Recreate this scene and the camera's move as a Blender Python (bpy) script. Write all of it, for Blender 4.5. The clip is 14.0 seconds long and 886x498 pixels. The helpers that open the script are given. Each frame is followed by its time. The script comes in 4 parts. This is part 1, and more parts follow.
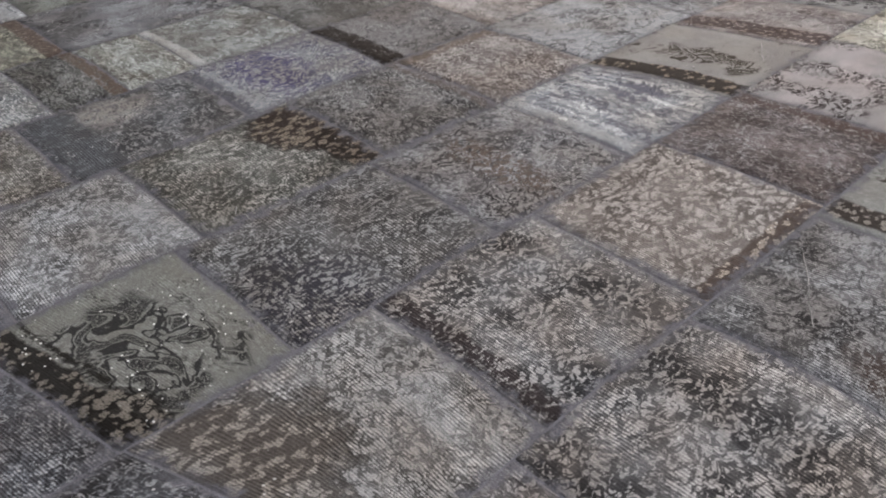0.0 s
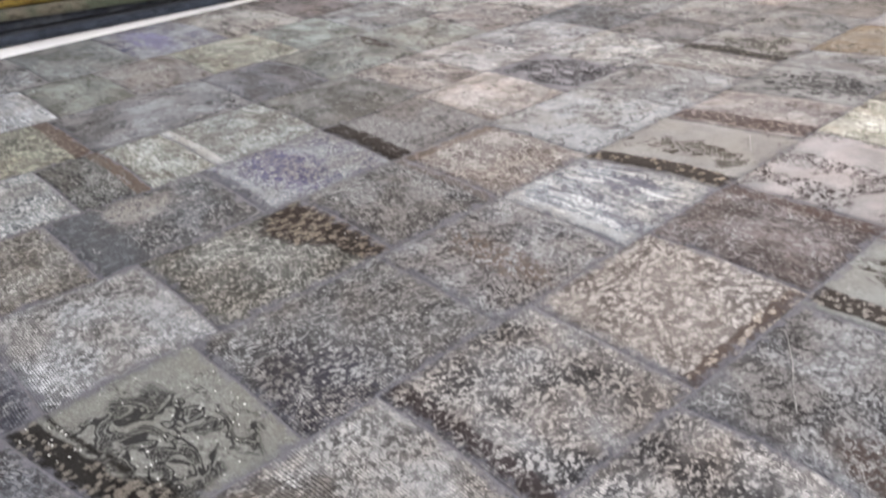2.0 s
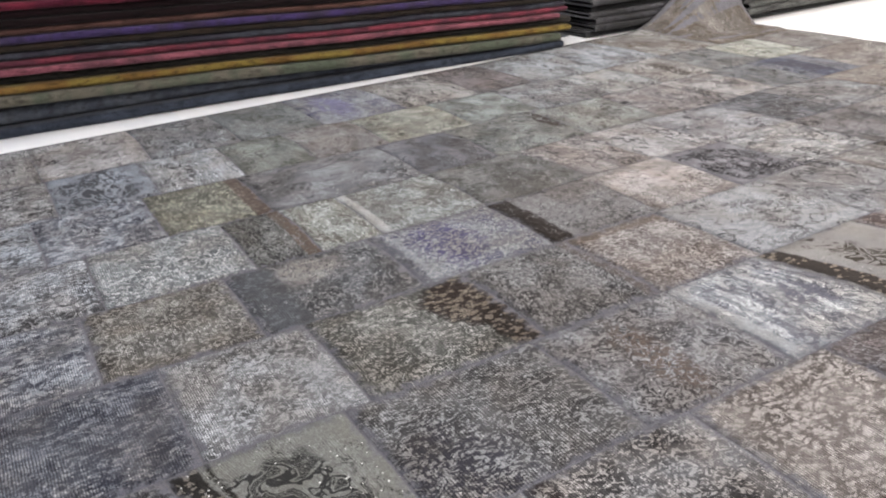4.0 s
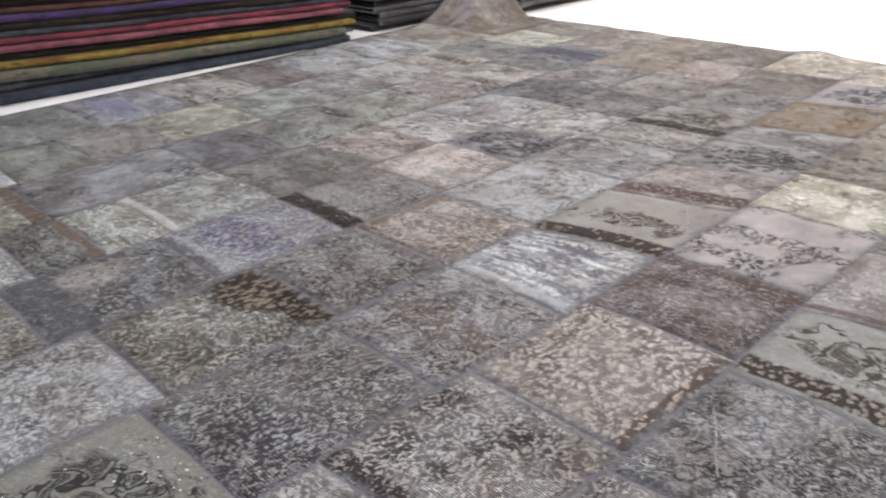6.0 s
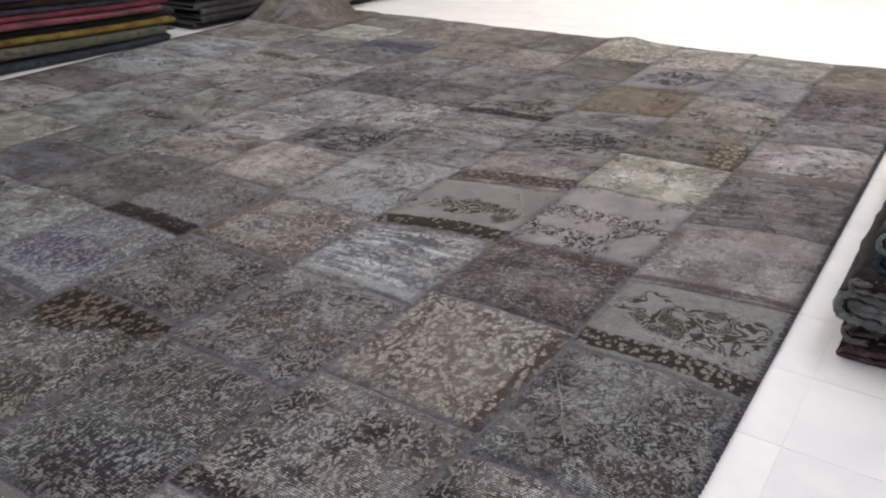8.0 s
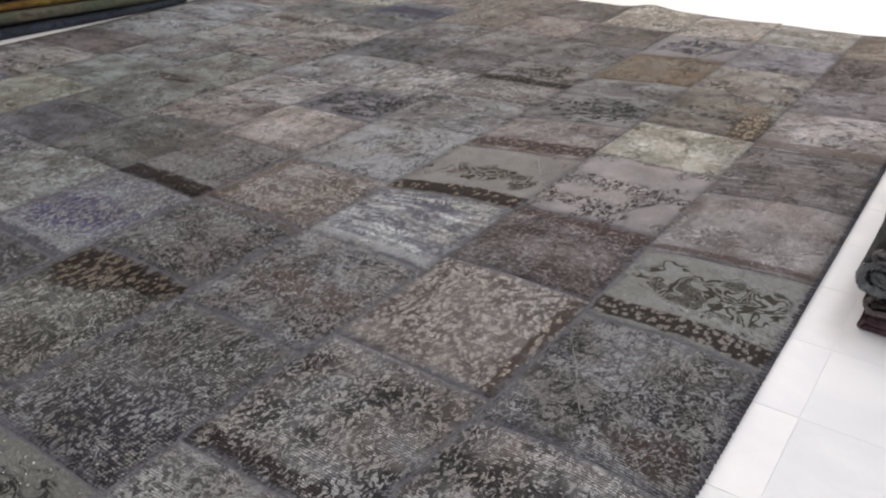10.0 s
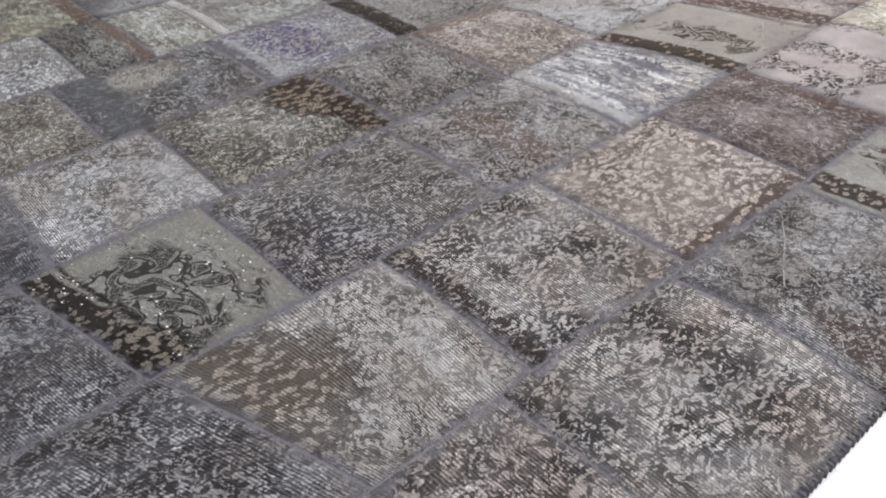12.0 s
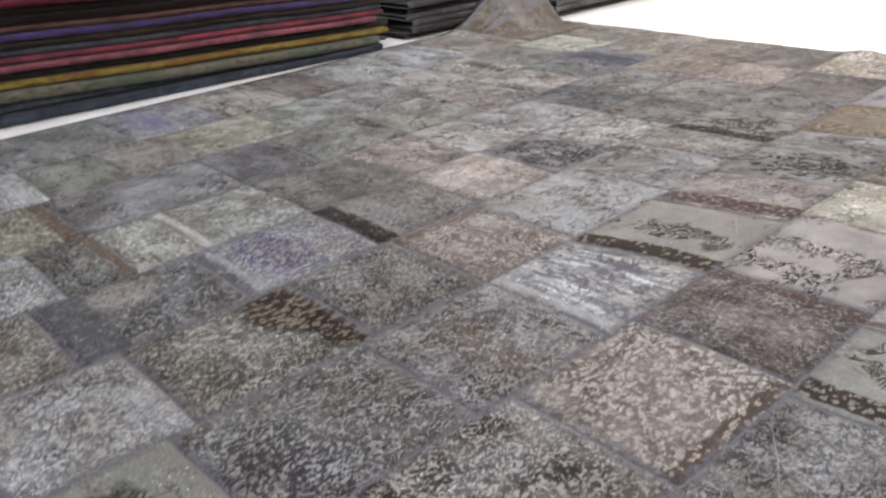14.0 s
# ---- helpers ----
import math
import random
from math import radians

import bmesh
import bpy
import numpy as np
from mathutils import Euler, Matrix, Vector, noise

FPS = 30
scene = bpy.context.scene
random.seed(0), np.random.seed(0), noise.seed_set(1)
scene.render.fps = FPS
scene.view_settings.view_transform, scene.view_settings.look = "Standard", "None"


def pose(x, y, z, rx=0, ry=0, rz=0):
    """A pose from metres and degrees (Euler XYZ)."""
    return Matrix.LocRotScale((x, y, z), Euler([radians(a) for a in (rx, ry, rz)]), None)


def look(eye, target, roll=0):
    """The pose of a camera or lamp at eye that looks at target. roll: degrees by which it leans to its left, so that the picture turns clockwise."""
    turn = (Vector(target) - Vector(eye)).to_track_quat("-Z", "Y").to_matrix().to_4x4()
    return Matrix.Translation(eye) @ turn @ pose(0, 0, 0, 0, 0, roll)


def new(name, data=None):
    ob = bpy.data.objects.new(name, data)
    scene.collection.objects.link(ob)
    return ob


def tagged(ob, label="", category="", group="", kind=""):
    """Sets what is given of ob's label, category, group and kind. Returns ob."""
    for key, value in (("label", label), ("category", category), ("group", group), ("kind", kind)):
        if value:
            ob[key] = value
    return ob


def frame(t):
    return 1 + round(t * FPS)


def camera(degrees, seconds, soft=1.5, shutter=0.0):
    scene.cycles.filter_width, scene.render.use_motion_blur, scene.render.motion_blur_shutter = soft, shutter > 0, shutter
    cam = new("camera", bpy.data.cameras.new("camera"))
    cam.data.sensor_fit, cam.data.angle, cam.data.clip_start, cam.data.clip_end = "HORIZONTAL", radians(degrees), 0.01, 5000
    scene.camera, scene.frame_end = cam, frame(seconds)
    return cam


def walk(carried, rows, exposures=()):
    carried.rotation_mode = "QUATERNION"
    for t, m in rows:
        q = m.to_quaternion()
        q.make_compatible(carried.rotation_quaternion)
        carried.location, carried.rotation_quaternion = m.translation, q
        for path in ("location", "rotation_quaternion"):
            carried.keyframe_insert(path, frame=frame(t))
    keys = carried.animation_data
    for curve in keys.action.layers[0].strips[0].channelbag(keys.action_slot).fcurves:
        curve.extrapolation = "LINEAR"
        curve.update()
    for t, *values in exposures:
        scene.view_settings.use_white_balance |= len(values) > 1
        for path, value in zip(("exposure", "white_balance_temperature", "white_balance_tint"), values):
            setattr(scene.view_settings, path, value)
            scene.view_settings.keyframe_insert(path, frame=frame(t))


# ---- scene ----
from functools import lru_cache

cam = camera(57.24, 14.0, soft=2.1, shutter=0.5)
PATH = [
    (0, (0.582, -1.629, 1.058), (-0.634, -0.538, -0.095), -2.19),
    (0.5, (0.598, -1.641, 1.081), (-0.620, -0.549, -0.069), -2.71),
    (1, (0.624, -1.644, 1.102), (-0.617, -0.531, -0.003), -2.91),
    (1.5, (0.654, -1.651, 1.120), (-0.614, -0.528, 0.057), -3.11),
    (2, (0.657, -1.655, 1.148), (-0.653, -0.516, 0.155), -3.31),
    (2.5, (0.640, -1.647, 1.194), (-0.779, -0.528, 0.338), -3.86),
    (3, (0.630, -1.636, 1.203), (-0.908, -0.675, 0.359), -3.62),
    (3.2, (0.625, -1.635, 1.202), (-0.960, -0.749, 0.365), -3.41),
    (5.3, (0.677, -1.688, 1.207), (-0.884, -0.760, 0.368), -2.49),
    (5.5, (0.700, -1.671, 1.204), (-0.782, -0.625, 0.362), -2.19),
    (6, (0.750, -1.653, 1.202), (-0.553, -0.405, 0.340), -1.76),
    (6.5, (0.772, -1.646, 1.202), (-0.419, -0.294, 0.335), -1.75),
    (7, (0.780, -1.651, 1.208), (-0.318, -0.229, 0.328), -1.16),
    (7.5, (0.768, -1.649, 1.201), (-0.283, -0.195, 0.315), -1.23),
    (8, (0.757, -1.644, 1.199), (-0.253, -0.160, 0.317), -0.82),
    (8.2, (0.759, -1.633, 1.194), (-0.234, -0.138, 0.312), -0.89),
    (10.3, (0.740, -1.638, 1.162), (-0.299, -0.236, 0.186), -0.19),
    (10.5, (0.732, -1.652, 1.142), (-0.378, -0.373, 0.079), -0.06),
    (11, (0.708, -1.689, 1.113), (-0.526, -0.642, -0.062), -1.51),
    (11.5, (0.702, -1.697, 1.102), (-0.532, -0.658, -0.080), -1.48),
    (12, (0.703, -1.698, 1.107), (-0.515, -0.660, -0.093), -1.66),
    (12.5, (0.701, -1.701, 1.110), (-0.535, -0.645, -0.055), -1.68),
    (13, (0.703, -1.699, 1.113), (-0.542, -0.597, 0.001), -1.33),
    (13.5, (0.697, -1.671, 1.147), (-0.643, -0.524, 0.205), -1.63),
    (14, (0.672, -1.592, 1.193), (-0.693, -0.401, 0.346), -3.39),
]
walk(cam, [(t, look(eye, target, roll)) for t, eye, target, roll in PATH],
     exposures=[(0.0, 0.26), (0.5, 0.26), (1.5, 0.47), (2.0, 0.92), (2.5, 0.88), (3.0, 0.46), (5.4, 1.06), (6.0, 0.67), (6.5, 0.4), (7.5, -0.33), (8.2, -0.11), (10.3, -0.1), (11.2, 0.47), (12.0, 0.66), (12.5, 0.68), (13.5, 0.82), (14.0, 0.52)])

# ---- world and lamps ----
world = bpy.data.worlds.new("world")
scene.world = world
world.use_nodes = True
world.node_tree.nodes["Background"].inputs[0].default_value = (0.75, 0.85, 1.0, 1)
world.node_tree.nodes["Background"].inputs[1].default_value = 0.05

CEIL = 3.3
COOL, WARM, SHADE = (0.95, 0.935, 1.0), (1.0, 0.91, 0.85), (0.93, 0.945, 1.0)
# no source is in view: ceiling lamps added, tints and watts set by area
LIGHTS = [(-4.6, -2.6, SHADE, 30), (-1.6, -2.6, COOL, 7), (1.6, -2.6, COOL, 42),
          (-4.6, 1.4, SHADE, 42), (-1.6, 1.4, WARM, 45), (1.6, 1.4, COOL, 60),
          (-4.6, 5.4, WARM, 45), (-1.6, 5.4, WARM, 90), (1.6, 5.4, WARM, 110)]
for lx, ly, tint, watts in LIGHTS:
    lamp = bpy.data.lights.new("added_ceiling_lamp", "AREA")
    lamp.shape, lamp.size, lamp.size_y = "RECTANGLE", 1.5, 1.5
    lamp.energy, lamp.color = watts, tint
    new("added_ceiling_lamp", lamp).matrix_world = pose(lx, ly, CEIL - 0.09)


# ---- material helpers ----
class Nodes:
    """Short calls for node trees."""

    def __init__(self, name):
        self.mat = bpy.data.materials.new(name)
        self.mat.use_nodes = True
        self.tree = self.mat.node_tree
        self.bsdf = self.tree.nodes["Principled BSDF"]

    def put(self, value, socket):
        if isinstance(value, bpy.types.NodeSocket):
            self.tree.links.new(value, socket)
        elif socket.type == "RGBA" and len(value) == 3:
            socket.default_value = (*value, 1)
        else:
            socket.default_value = value

    def fill(self, n, ins, out):
        for key, value in ins.items():
            self.put(value, n.inputs[key])
        return n.outputs[out]

    def node(self, kind, ins, out=0):
        return self.fill(self.tree.nodes.new(kind), ins, out)

    def math(self, op, a, b=0.0):
        n = self.tree.nodes.new("ShaderNodeMath")
        n.operation = op
        return self.fill(n, {0: a, 1: b}, 0)

    def vec(self, op, a, b):
        n = self.tree.nodes.new("ShaderNodeVectorMath")
        n.operation = op
        return self.fill(n, {0: a, 1: b}, 0)

    def mix(self, fac, a, b, blend="MIX"):
        n = self.tree.nodes.new("ShaderNodeMix")
        n.data_type, n.blend_type = "RGBA", blend
        return self.fill(n, {0: fac, 6: a, 7: b}, 2)

    def noise(self, vec, scale, detail=2.0, rough=0.55, warp=0.0, out=0):
        return self.node("ShaderNodeTexNoise", {"Vector": vec, "Scale": scale, "Detail": detail, "Roughness": rough, "Distortion": warp}, out=out)

    def cells(self, vec, scale, feature="F1", rand=1.0, out=0):
        n = self.tree.nodes.new("ShaderNodeTexVoronoi")
        n.feature = feature
        return self.fill(n, {"Vector": vec, "Scale": scale, "Randomness": rand}, out)

    def step(self, value, lo, hi):
        """0 at lo, 1 at hi, smooth between."""
        n = self.tree.nodes.new("ShaderNodeMapRange")
        n.interpolation_type = "SMOOTHSTEP"
        return self.fill(n, {0: value, 1: lo, 2: hi}, 0)

    def bump(self, height, strength, distance):
        self.put(self.node("ShaderNodeBump", {"Height": height, "Strength": strength, "Distance": distance}), self.bsdf.inputs["Normal"])

    def done(self, colour, rough=0.9, spec=0.2, sheen=0.0):
        b = self.bsdf.inputs
        self.put(colour, b["Base Color"])
        self.put(rough, b["Roughness"])
        b["Specular IOR Level"].default_value = spec
        b["Sheen Weight"].default_value = sheen
        b["Sheen Roughness"].default_value = 0.5
        return self.mat


SEAM = (0.107, 0.107, 0.122)


def dull(tone, part=0.35):
    """Washed and overdyed: every colour drawn towards its own grey."""
    grey = sum(tone) / 3
    return tuple(c + (grey - c) * part for c in tone)


def patch_material(seed, ground, dark, light, style, scale, amount, bands=(), blots=(), lint=0.4, second=None, drawing=None, hem=0.05, worn=0.0):
    n = Nodes("worn_wool")
    ground, dark, light, second = dull(ground), tuple(c * 0.58 for c in dull(dark)), dull(light), dull(second) if second else None
    uv = n.node("ShaderNodeTexCoord", {}, 2)
    sep = n.tree.nodes.new("ShaderNodeSeparateXYZ")
    n.put(uv, sep.inputs[0])
    u, v = sep.outputs[0], sep.outputs[1]
    p = n.vec("ADD", n.vec("MULTIPLY", uv, (0.46, 0.46, 0.46)), (seed * 3.17, seed * 1.91, seed * 0.73))
    bend = n.vec("MULTIPLY", n.vec("SUBTRACT", n.noise(p, 16, 2, out=1), (0.5, 0.5, 0.5)), (0.045, 0.045, 0.045))
    q = n.vec("ADD", p, bend)
    broad = n.noise(p, 6.5, 3, 0.6)
    fine_raw = n.noise(q, 225 * scale, 2, 0.6)
    blotch_raw = n.noise(q, 80 * scale, 2.5, 0.6, 0.9)
    fine, blotch = n.step(fine_raw, 0.3, 0.7), n.step(blotch_raw, 0.3, 0.7)
    middle = n.step(n.noise(q, 33 * scale, 2, 0.6), 0.32, 0.68)
    curls = n.math("SINE", n.math("MULTIPLY", n.noise(p, 26 * scale, 1.4, 0.5, 0.6), 48.0))
    curls = n.math("ADD", 0.5, n.math("MULTIPLY", curls, 0.5))
    wear = n.step(n.noise(p, 11, 3, 0.6), 0.3, 0.6)
    flake = n.vec("ADD", n.vec("MULTIPLY", p, (1.25, 0.85, 1.0)), n.vec("MULTIPLY", n.vec("SUBTRACT", n.noise(p, 60, 2, out=1), (0.5, 0.5, 0.5)), (0.028, 0.028, 0.028)))
    if style == "leaf":
        petal = n.vec("MULTIPLY", n.vec("ADD", p, n.vec("MULTIPLY", bend, (1.4, 1.4, 1.4))), (1.25, 0.8, 1.0))
        gap = n.step(n.cells(petal, 52 * scale, "F1"), 0.68, 0.34)
        t = n.math("ADD", n.math("MULTIPLY", gap, 0.56), n.math("ADD", n.math("MULTIPLY", fine, 0.16), n.math("MULTIPLY", blotch, 0.28)))
    elif style in ("stripe", "streak"):
        stretch = (4, 105 * scale, 10) if style == "stripe" else (95 * scale, 14, 10)
        line = n.step(n.noise(n.vec("MULTIPLY", n.vec("ADD", p, n.vec("MULTIPLY", bend, (0.3, 0.3, 0.3))), stretch), 1.0, 2, 0.6), 0.3, 0.7)
        t = n.math("ADD", n.math("MULTIPLY", line, 0.42), n.math("ADD", n.math("MULTIPLY", fine, 0.25), n.math("MULTIPLY", blotch, 0.33)))
    else:
        # short rows of knots: dashes and hooks, dark on pale
        lean = n.vec("MULTIPLY", n.vec("ADD", p, n.vec("MULTIPLY", bend, (1.2, 1.2, 1.2))), ((0.75, 1.25, 1.0), (1.2, 0.8, 1.0), (1.0, 1.0, 1.0))[seed % 3])
        dash = n.noise(lean, (108 - 40 * worn) * scale, 0.9, 0.5, 0.8)
        t = n.math("ADD", n.math("ADD", n.math("MULTIPLY", n.step(dash, 0.41, 0.59), 0.5 - 0.16 * worn), n.math("MULTIPLY", blotch, 0.12)), n.math("ADD", n.math("MULTIPLY", fine, 0.12), n.math("MULTIPLY", middle, 0.22)))
    calm = style in ("plain", "scroll")
    cut = n.math("ADD", 0.185 + 0.5 * amount - (0.15 if calm else 0), n.math("MULTIPLY", n.math("SUBTRACT", n.noise(p, 10.5, 2), 0.5), 0.0 if calm else 0.42))
    motif = n.math("MULTIPLY", n.step(n.math("SUBTRACT", t, cut), 0.08, -0.12), n.math("ADD", 0.55, n.math("MULTIPLY", wear, 0.45)))
    if not calm:
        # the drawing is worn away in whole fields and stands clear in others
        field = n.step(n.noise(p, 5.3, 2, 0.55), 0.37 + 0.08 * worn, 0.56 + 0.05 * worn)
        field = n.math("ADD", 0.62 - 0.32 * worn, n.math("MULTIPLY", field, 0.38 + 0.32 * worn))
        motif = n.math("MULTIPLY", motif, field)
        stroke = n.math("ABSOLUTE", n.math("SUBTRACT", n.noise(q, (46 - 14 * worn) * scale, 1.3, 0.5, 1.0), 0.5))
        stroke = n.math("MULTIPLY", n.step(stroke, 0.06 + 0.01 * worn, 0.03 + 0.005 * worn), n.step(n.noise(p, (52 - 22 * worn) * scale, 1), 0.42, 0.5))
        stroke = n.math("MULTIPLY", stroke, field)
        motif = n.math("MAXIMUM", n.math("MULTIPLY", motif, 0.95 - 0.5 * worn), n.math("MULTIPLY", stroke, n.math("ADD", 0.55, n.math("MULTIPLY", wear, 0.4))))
        arc = n.math("ABSOLUTE", n.math("SUBTRACT", n.noise(q, 8.5, 1, 0.4, 0.5), 0.5))
        arc = n.math("MULTIPLY", n.step(n.math("ADD", arc, n.math("MULTIPLY", n.math("SUBTRACT", fine, 0.5), 0.02)), 0.02, 0.006), 0.75)
        motif = n.math("MAXIMUM", motif, n.math("MULTIPLY", arc, n.step(blotch, 0.75, 0.5)))
        if style == "mottle" and seed % 3 != 1:
            bloom = n.cells(q, 15.0 * scale, "F1", 0.8)
            bloom = n.step(n.math("ABSOLUTE", n.math("SUBTRACT", bloom, 0.33)), 0.07, 0.03)
            bloom = n.math("MULTIPLY", bloom, n.math("MULTIPLY", n.step(curls, 0.8, 0.45), n.step(n.noise(p, 6.1, 1), 0.42, 0.54)))
            motif = n.math("MAXIMUM", motif, n.math("MULTIPLY", bloom, 0.85))
    if calm:
        motif = n.math("MULTIPLY", motif, n.step(n.noise(p, 7, 1), 0.46, 0.58))
    base = n.mix(n.step(broad, 0.38, 0.62), tuple(c * 1.1 for c in ground), second or tuple(c * 0.7 for c in ground))
    pale = n.math("MULTIPLY", n.step(t, 0.54, 0.8), n.math("ADD", 0.5, n.math("MULTIPLY", n.step(n.noise(p, 9.7, 2), 0.34, 0.6), 0.5)))
    base = n.mix(n.math("MULTIPLY", pale, 0.3 if calm else 0.85), base, light)
    colour = n.mix(motif, base, dark)
    if style == "scroll":
        bu, bv, ru, rv = drawing or (0.52, 0.5, 0.46, 0.4)
        du = n.math("DIVIDE", n.math("SUBTRACT", u, bu), ru)
        dv = n.math("DIVIDE", n.math("SUBTRACT", v, bv), rv)
        far = n.math("SQRT", n.math("ADD", n.math("MULTIPLY", du, du), n.math("MULTIPLY", dv, dv)))
        far = n.math("ADD", far, n.math("MULTIPLY", n.math("SUBTRACT", n.noise(p, 9, 1), 0.5), 1.6))
        curl = n.noise(p, 13 * scale, 1.2, 0.45, 1.3)
        thin = n.math("ABSOLUTE", n.math("SUBTRACT", curl, 0.52))
        line = n.step(n.math("ADD", thin, n.math("MULTIPLY", n.math("SUBTRACT", fine, 0.5), 0.016)), 0.05, 0.03)
        fill = n.math("MULTIPLY", n.step(curl, 0.45, 0.41), n.step(fine, 0.1, 0.45))
        drawn = n.math("MULTIPLY", n.math("MAXIMUM", line, fill), n.step(far, 1.0, 0.8))
        colour = n.mix(n.math("MULTIPLY", drawn, 0.92), colour, dark)
    for axis, lo, hi, tone, dots in bands:
        across = u if axis == "u" else v
        wobble = n.math("MULTIPLY", n.math("SUBTRACT", n.noise(p, 22, 2), 0.5), 0.07)
        at = n.math("ADD", across, wobble)
        mask = n.math("MULTIPLY", n.step(at, lo - 0.012, lo + 0.012), n.step(at, hi + 0.012, hi - 0.012))
        tone = dull(tone)
        ink = n.mix(n.math("MULTIPLY", fine, 0.4), tone, tuple(c * 1.5 for c in tone))
        if dots:
            dist = n.cells(flake, 38, "F1", 0.75)
            ink = n.mix(n.math("MULTIPLY", n.step(dist, 0.42, 0.32), n.step(fine, 0.05, 0.35)), ink, dots)
        else:
            mask = n.math("MULTIPLY", mask, n.step(t, 0.85, 0.55))
        colour = n.mix(n.math("MULTIPLY", mask, 0.95), colour, ink)
    for bu, bv, ru, rv, tone, dots in blots:
        du = n.math("DIVIDE", n.math("SUBTRACT", u, bu), ru)
        dv = n.math("DIVIDE", n.math("SUBTRACT", v, bv), rv)
        far = n.math("SQRT", n.math("ADD", n.math("MULTIPLY", du, du), n.math("MULTIPLY", dv, dv)))
        far = n.math("ADD", far, n.math("MULTIPLY", n.math("SUBTRACT", n.noise(p, 22, 3), 0.5), 0.75 if dots else 1.2))
        tone = dull(tone)
        ink = tone
        if dots:
            ink = n.mix(n.math("MULTIPLY", n.step(n.cells(flake, 44, "F1", 0.8), 0.52, 0.4), n.step(fine, 0.05, 0.35)), tone, dots)
            mask = n.step(far, 1.02, 0.9)
            rim = n.step(n.math("ABSOLUTE", n.math("SUBTRACT", far, 0.97)), 0.06, 0.03)
            colour = n.mix(n.math("MULTIPLY", rim, 0.7), colour, tuple(c * 0.6 for c in tone))
            mask = n.math("MULTIPLY", mask, n.step(far, 1.0, 0.86))
        else:
            mask = n.math("MULTIPLY", n.step(far, 1.2, 0.6), n.step(t, 0.66, 0.44))
        colour = n.mix(n.math("MULTIPLY", mask, 0.93), colour, ink)
    # the dye took unevenly: browner and bluer fields
    dye = n.step(n.noise(p, 5.2, 2, 0.5, 0.4), 0.36, 0.64)
    colour = n.mix(0.4 if calm or style == "leaf" else 0.9, colour, n.mix(1.0, colour, n.mix(dye, (0.84, 0.815, 0.795), (1.08, 1.115, 1.15)), "MULTIPLY"))
    # bare weft rows where the pile is worn, and single knots
    row = n.math("ADD", n.math("MULTIPLY", v, 0.46 / 0.0066 * 2 * math.pi), n.math("MULTIPLY", n.noise(p, 22, 2), 6.0))
    row = n.math("ADD", 0.5, n.math("MULTIPLY", n.math("SINE", row), 0.5))
    weft = n.math("ADD", n.math("MULTIPLY", n.step(row, 0.15, 0.85), 0.7), n.math("MULTIPLY", n.step(n.noise(n.vec("MULTIPLY", p, (70, 230, 1)), 1.0, 1, 0.5), 0.32, 0.68), 0.3))
    bare = n.step(n.noise(p, 8.3, 2), 0.42, 0.62)
    tuft = n.step(n.noise(p, 430, 2, 0.6), 0.3, 0.7)
    gain = n.mix(weft, (0.3, 0.3, 0.31), (1.85, 1.85, 1.84))
    colour = n.mix(n.math("ADD", 0.06 if calm else 0.25, n.math("MULTIPLY", bare, 0.3 if calm else 0.65)), colour, n.mix(1.0, colour, gain, "MULTIPLY"))
    colour = n.mix(1.0, colour, n.mix(tuft, (0.74, 0.74, 0.75), (1.26, 1.26, 1.25)), "MULTIPLY")
    if lint:
        speck = n.math("MULTIPLY", n.step(n.cells(p, 48, "F1", 1.0), 0.14, 0.09), n.step(n.noise(p, 7, 1), *((0.42, 0.56) if lint > 0.6 else (0.52, 0.62))))
        colour = n.mix(n.math("MULTIPLY", speck, lint), colour, (0.75, 0.75, 0.72))
    # grey overlock threads along the cut edge
    rim = n.math("MINIMUM", n.math("MINIMUM", u, n.math("SUBTRACT", 1.0, u)), n.math("MINIMUM", v, n.math("SUBTRACT", 1.0, v)))
    rim = n.math("ADD", rim, n.math("MULTIPLY", n.math("SUBTRACT", n.noise(p, 130, 3, 0.7), 0.5), 0.12))
    rim = n.math("ADD", rim, n.math("MULTIPLY", n.math("SUBTRACT", n.noise(p, 28, 1), 0.5), 0.15))
    tape = n.mix(tuft, tuple(c * 0.75 for c in SEAM), tuple(c * 1.3 for c in SEAM))
    colour = n.mix(n.math("MULTIPLY", n.step(rim, hem, -0.004), n.math("ADD", 0.3, n.math("MULTIPLY", n.step(n.noise(p, 13, 2), 0.38, 0.6), 0.5 - 0.3 * worn))), colour, tape)
    n.bump(n.math("ADD", n.math("MULTIPLY", tuft, 0.6), n.math("SUBTRACT", n.math("MULTIPLY", weft, 0.5), n.math("MULTIPLY", motif, 0.5))), 0.5, 0.003)
    return n.done(colour, 0.95, 0.08)


def seam_material():
    n = Nodes("grey_seam_tape")
    at = n.node("ShaderNodeTexCoord", {}, out=3)
    zig = n.noise(n.vec("MULTIPLY", at, (300, 300, 1)), 1.0, 2, 0.6)
    broad = n.noise(at, 5, 3)
    colour = n.mix(n.step(zig, 0.3, 0.7), tuple(c * 0.75 for c in SEAM), tuple(c * 1.35 for c in SEAM))
    colour = n.mix(n.step(broad, 0.4, 0.65), colour, (0.1, 0.098, 0.106))
    fray = n.noise(at, 55, 3, 0.7)
    colour = n.mix(n.math("MULTIPLY", n.step(fray, 0.5, 0.62), 0.4), colour, (0.115, 0.114, 0.122))
    colour = n.mix(n.math("MULTIPLY", n.step(fray, 0.46, 0.36), 0.6), colour, (0.06, 0.058, 0.06))
    n.bump(zig, 0.4, 0.002)
    return n.done(colour, 0.95, 0.08)


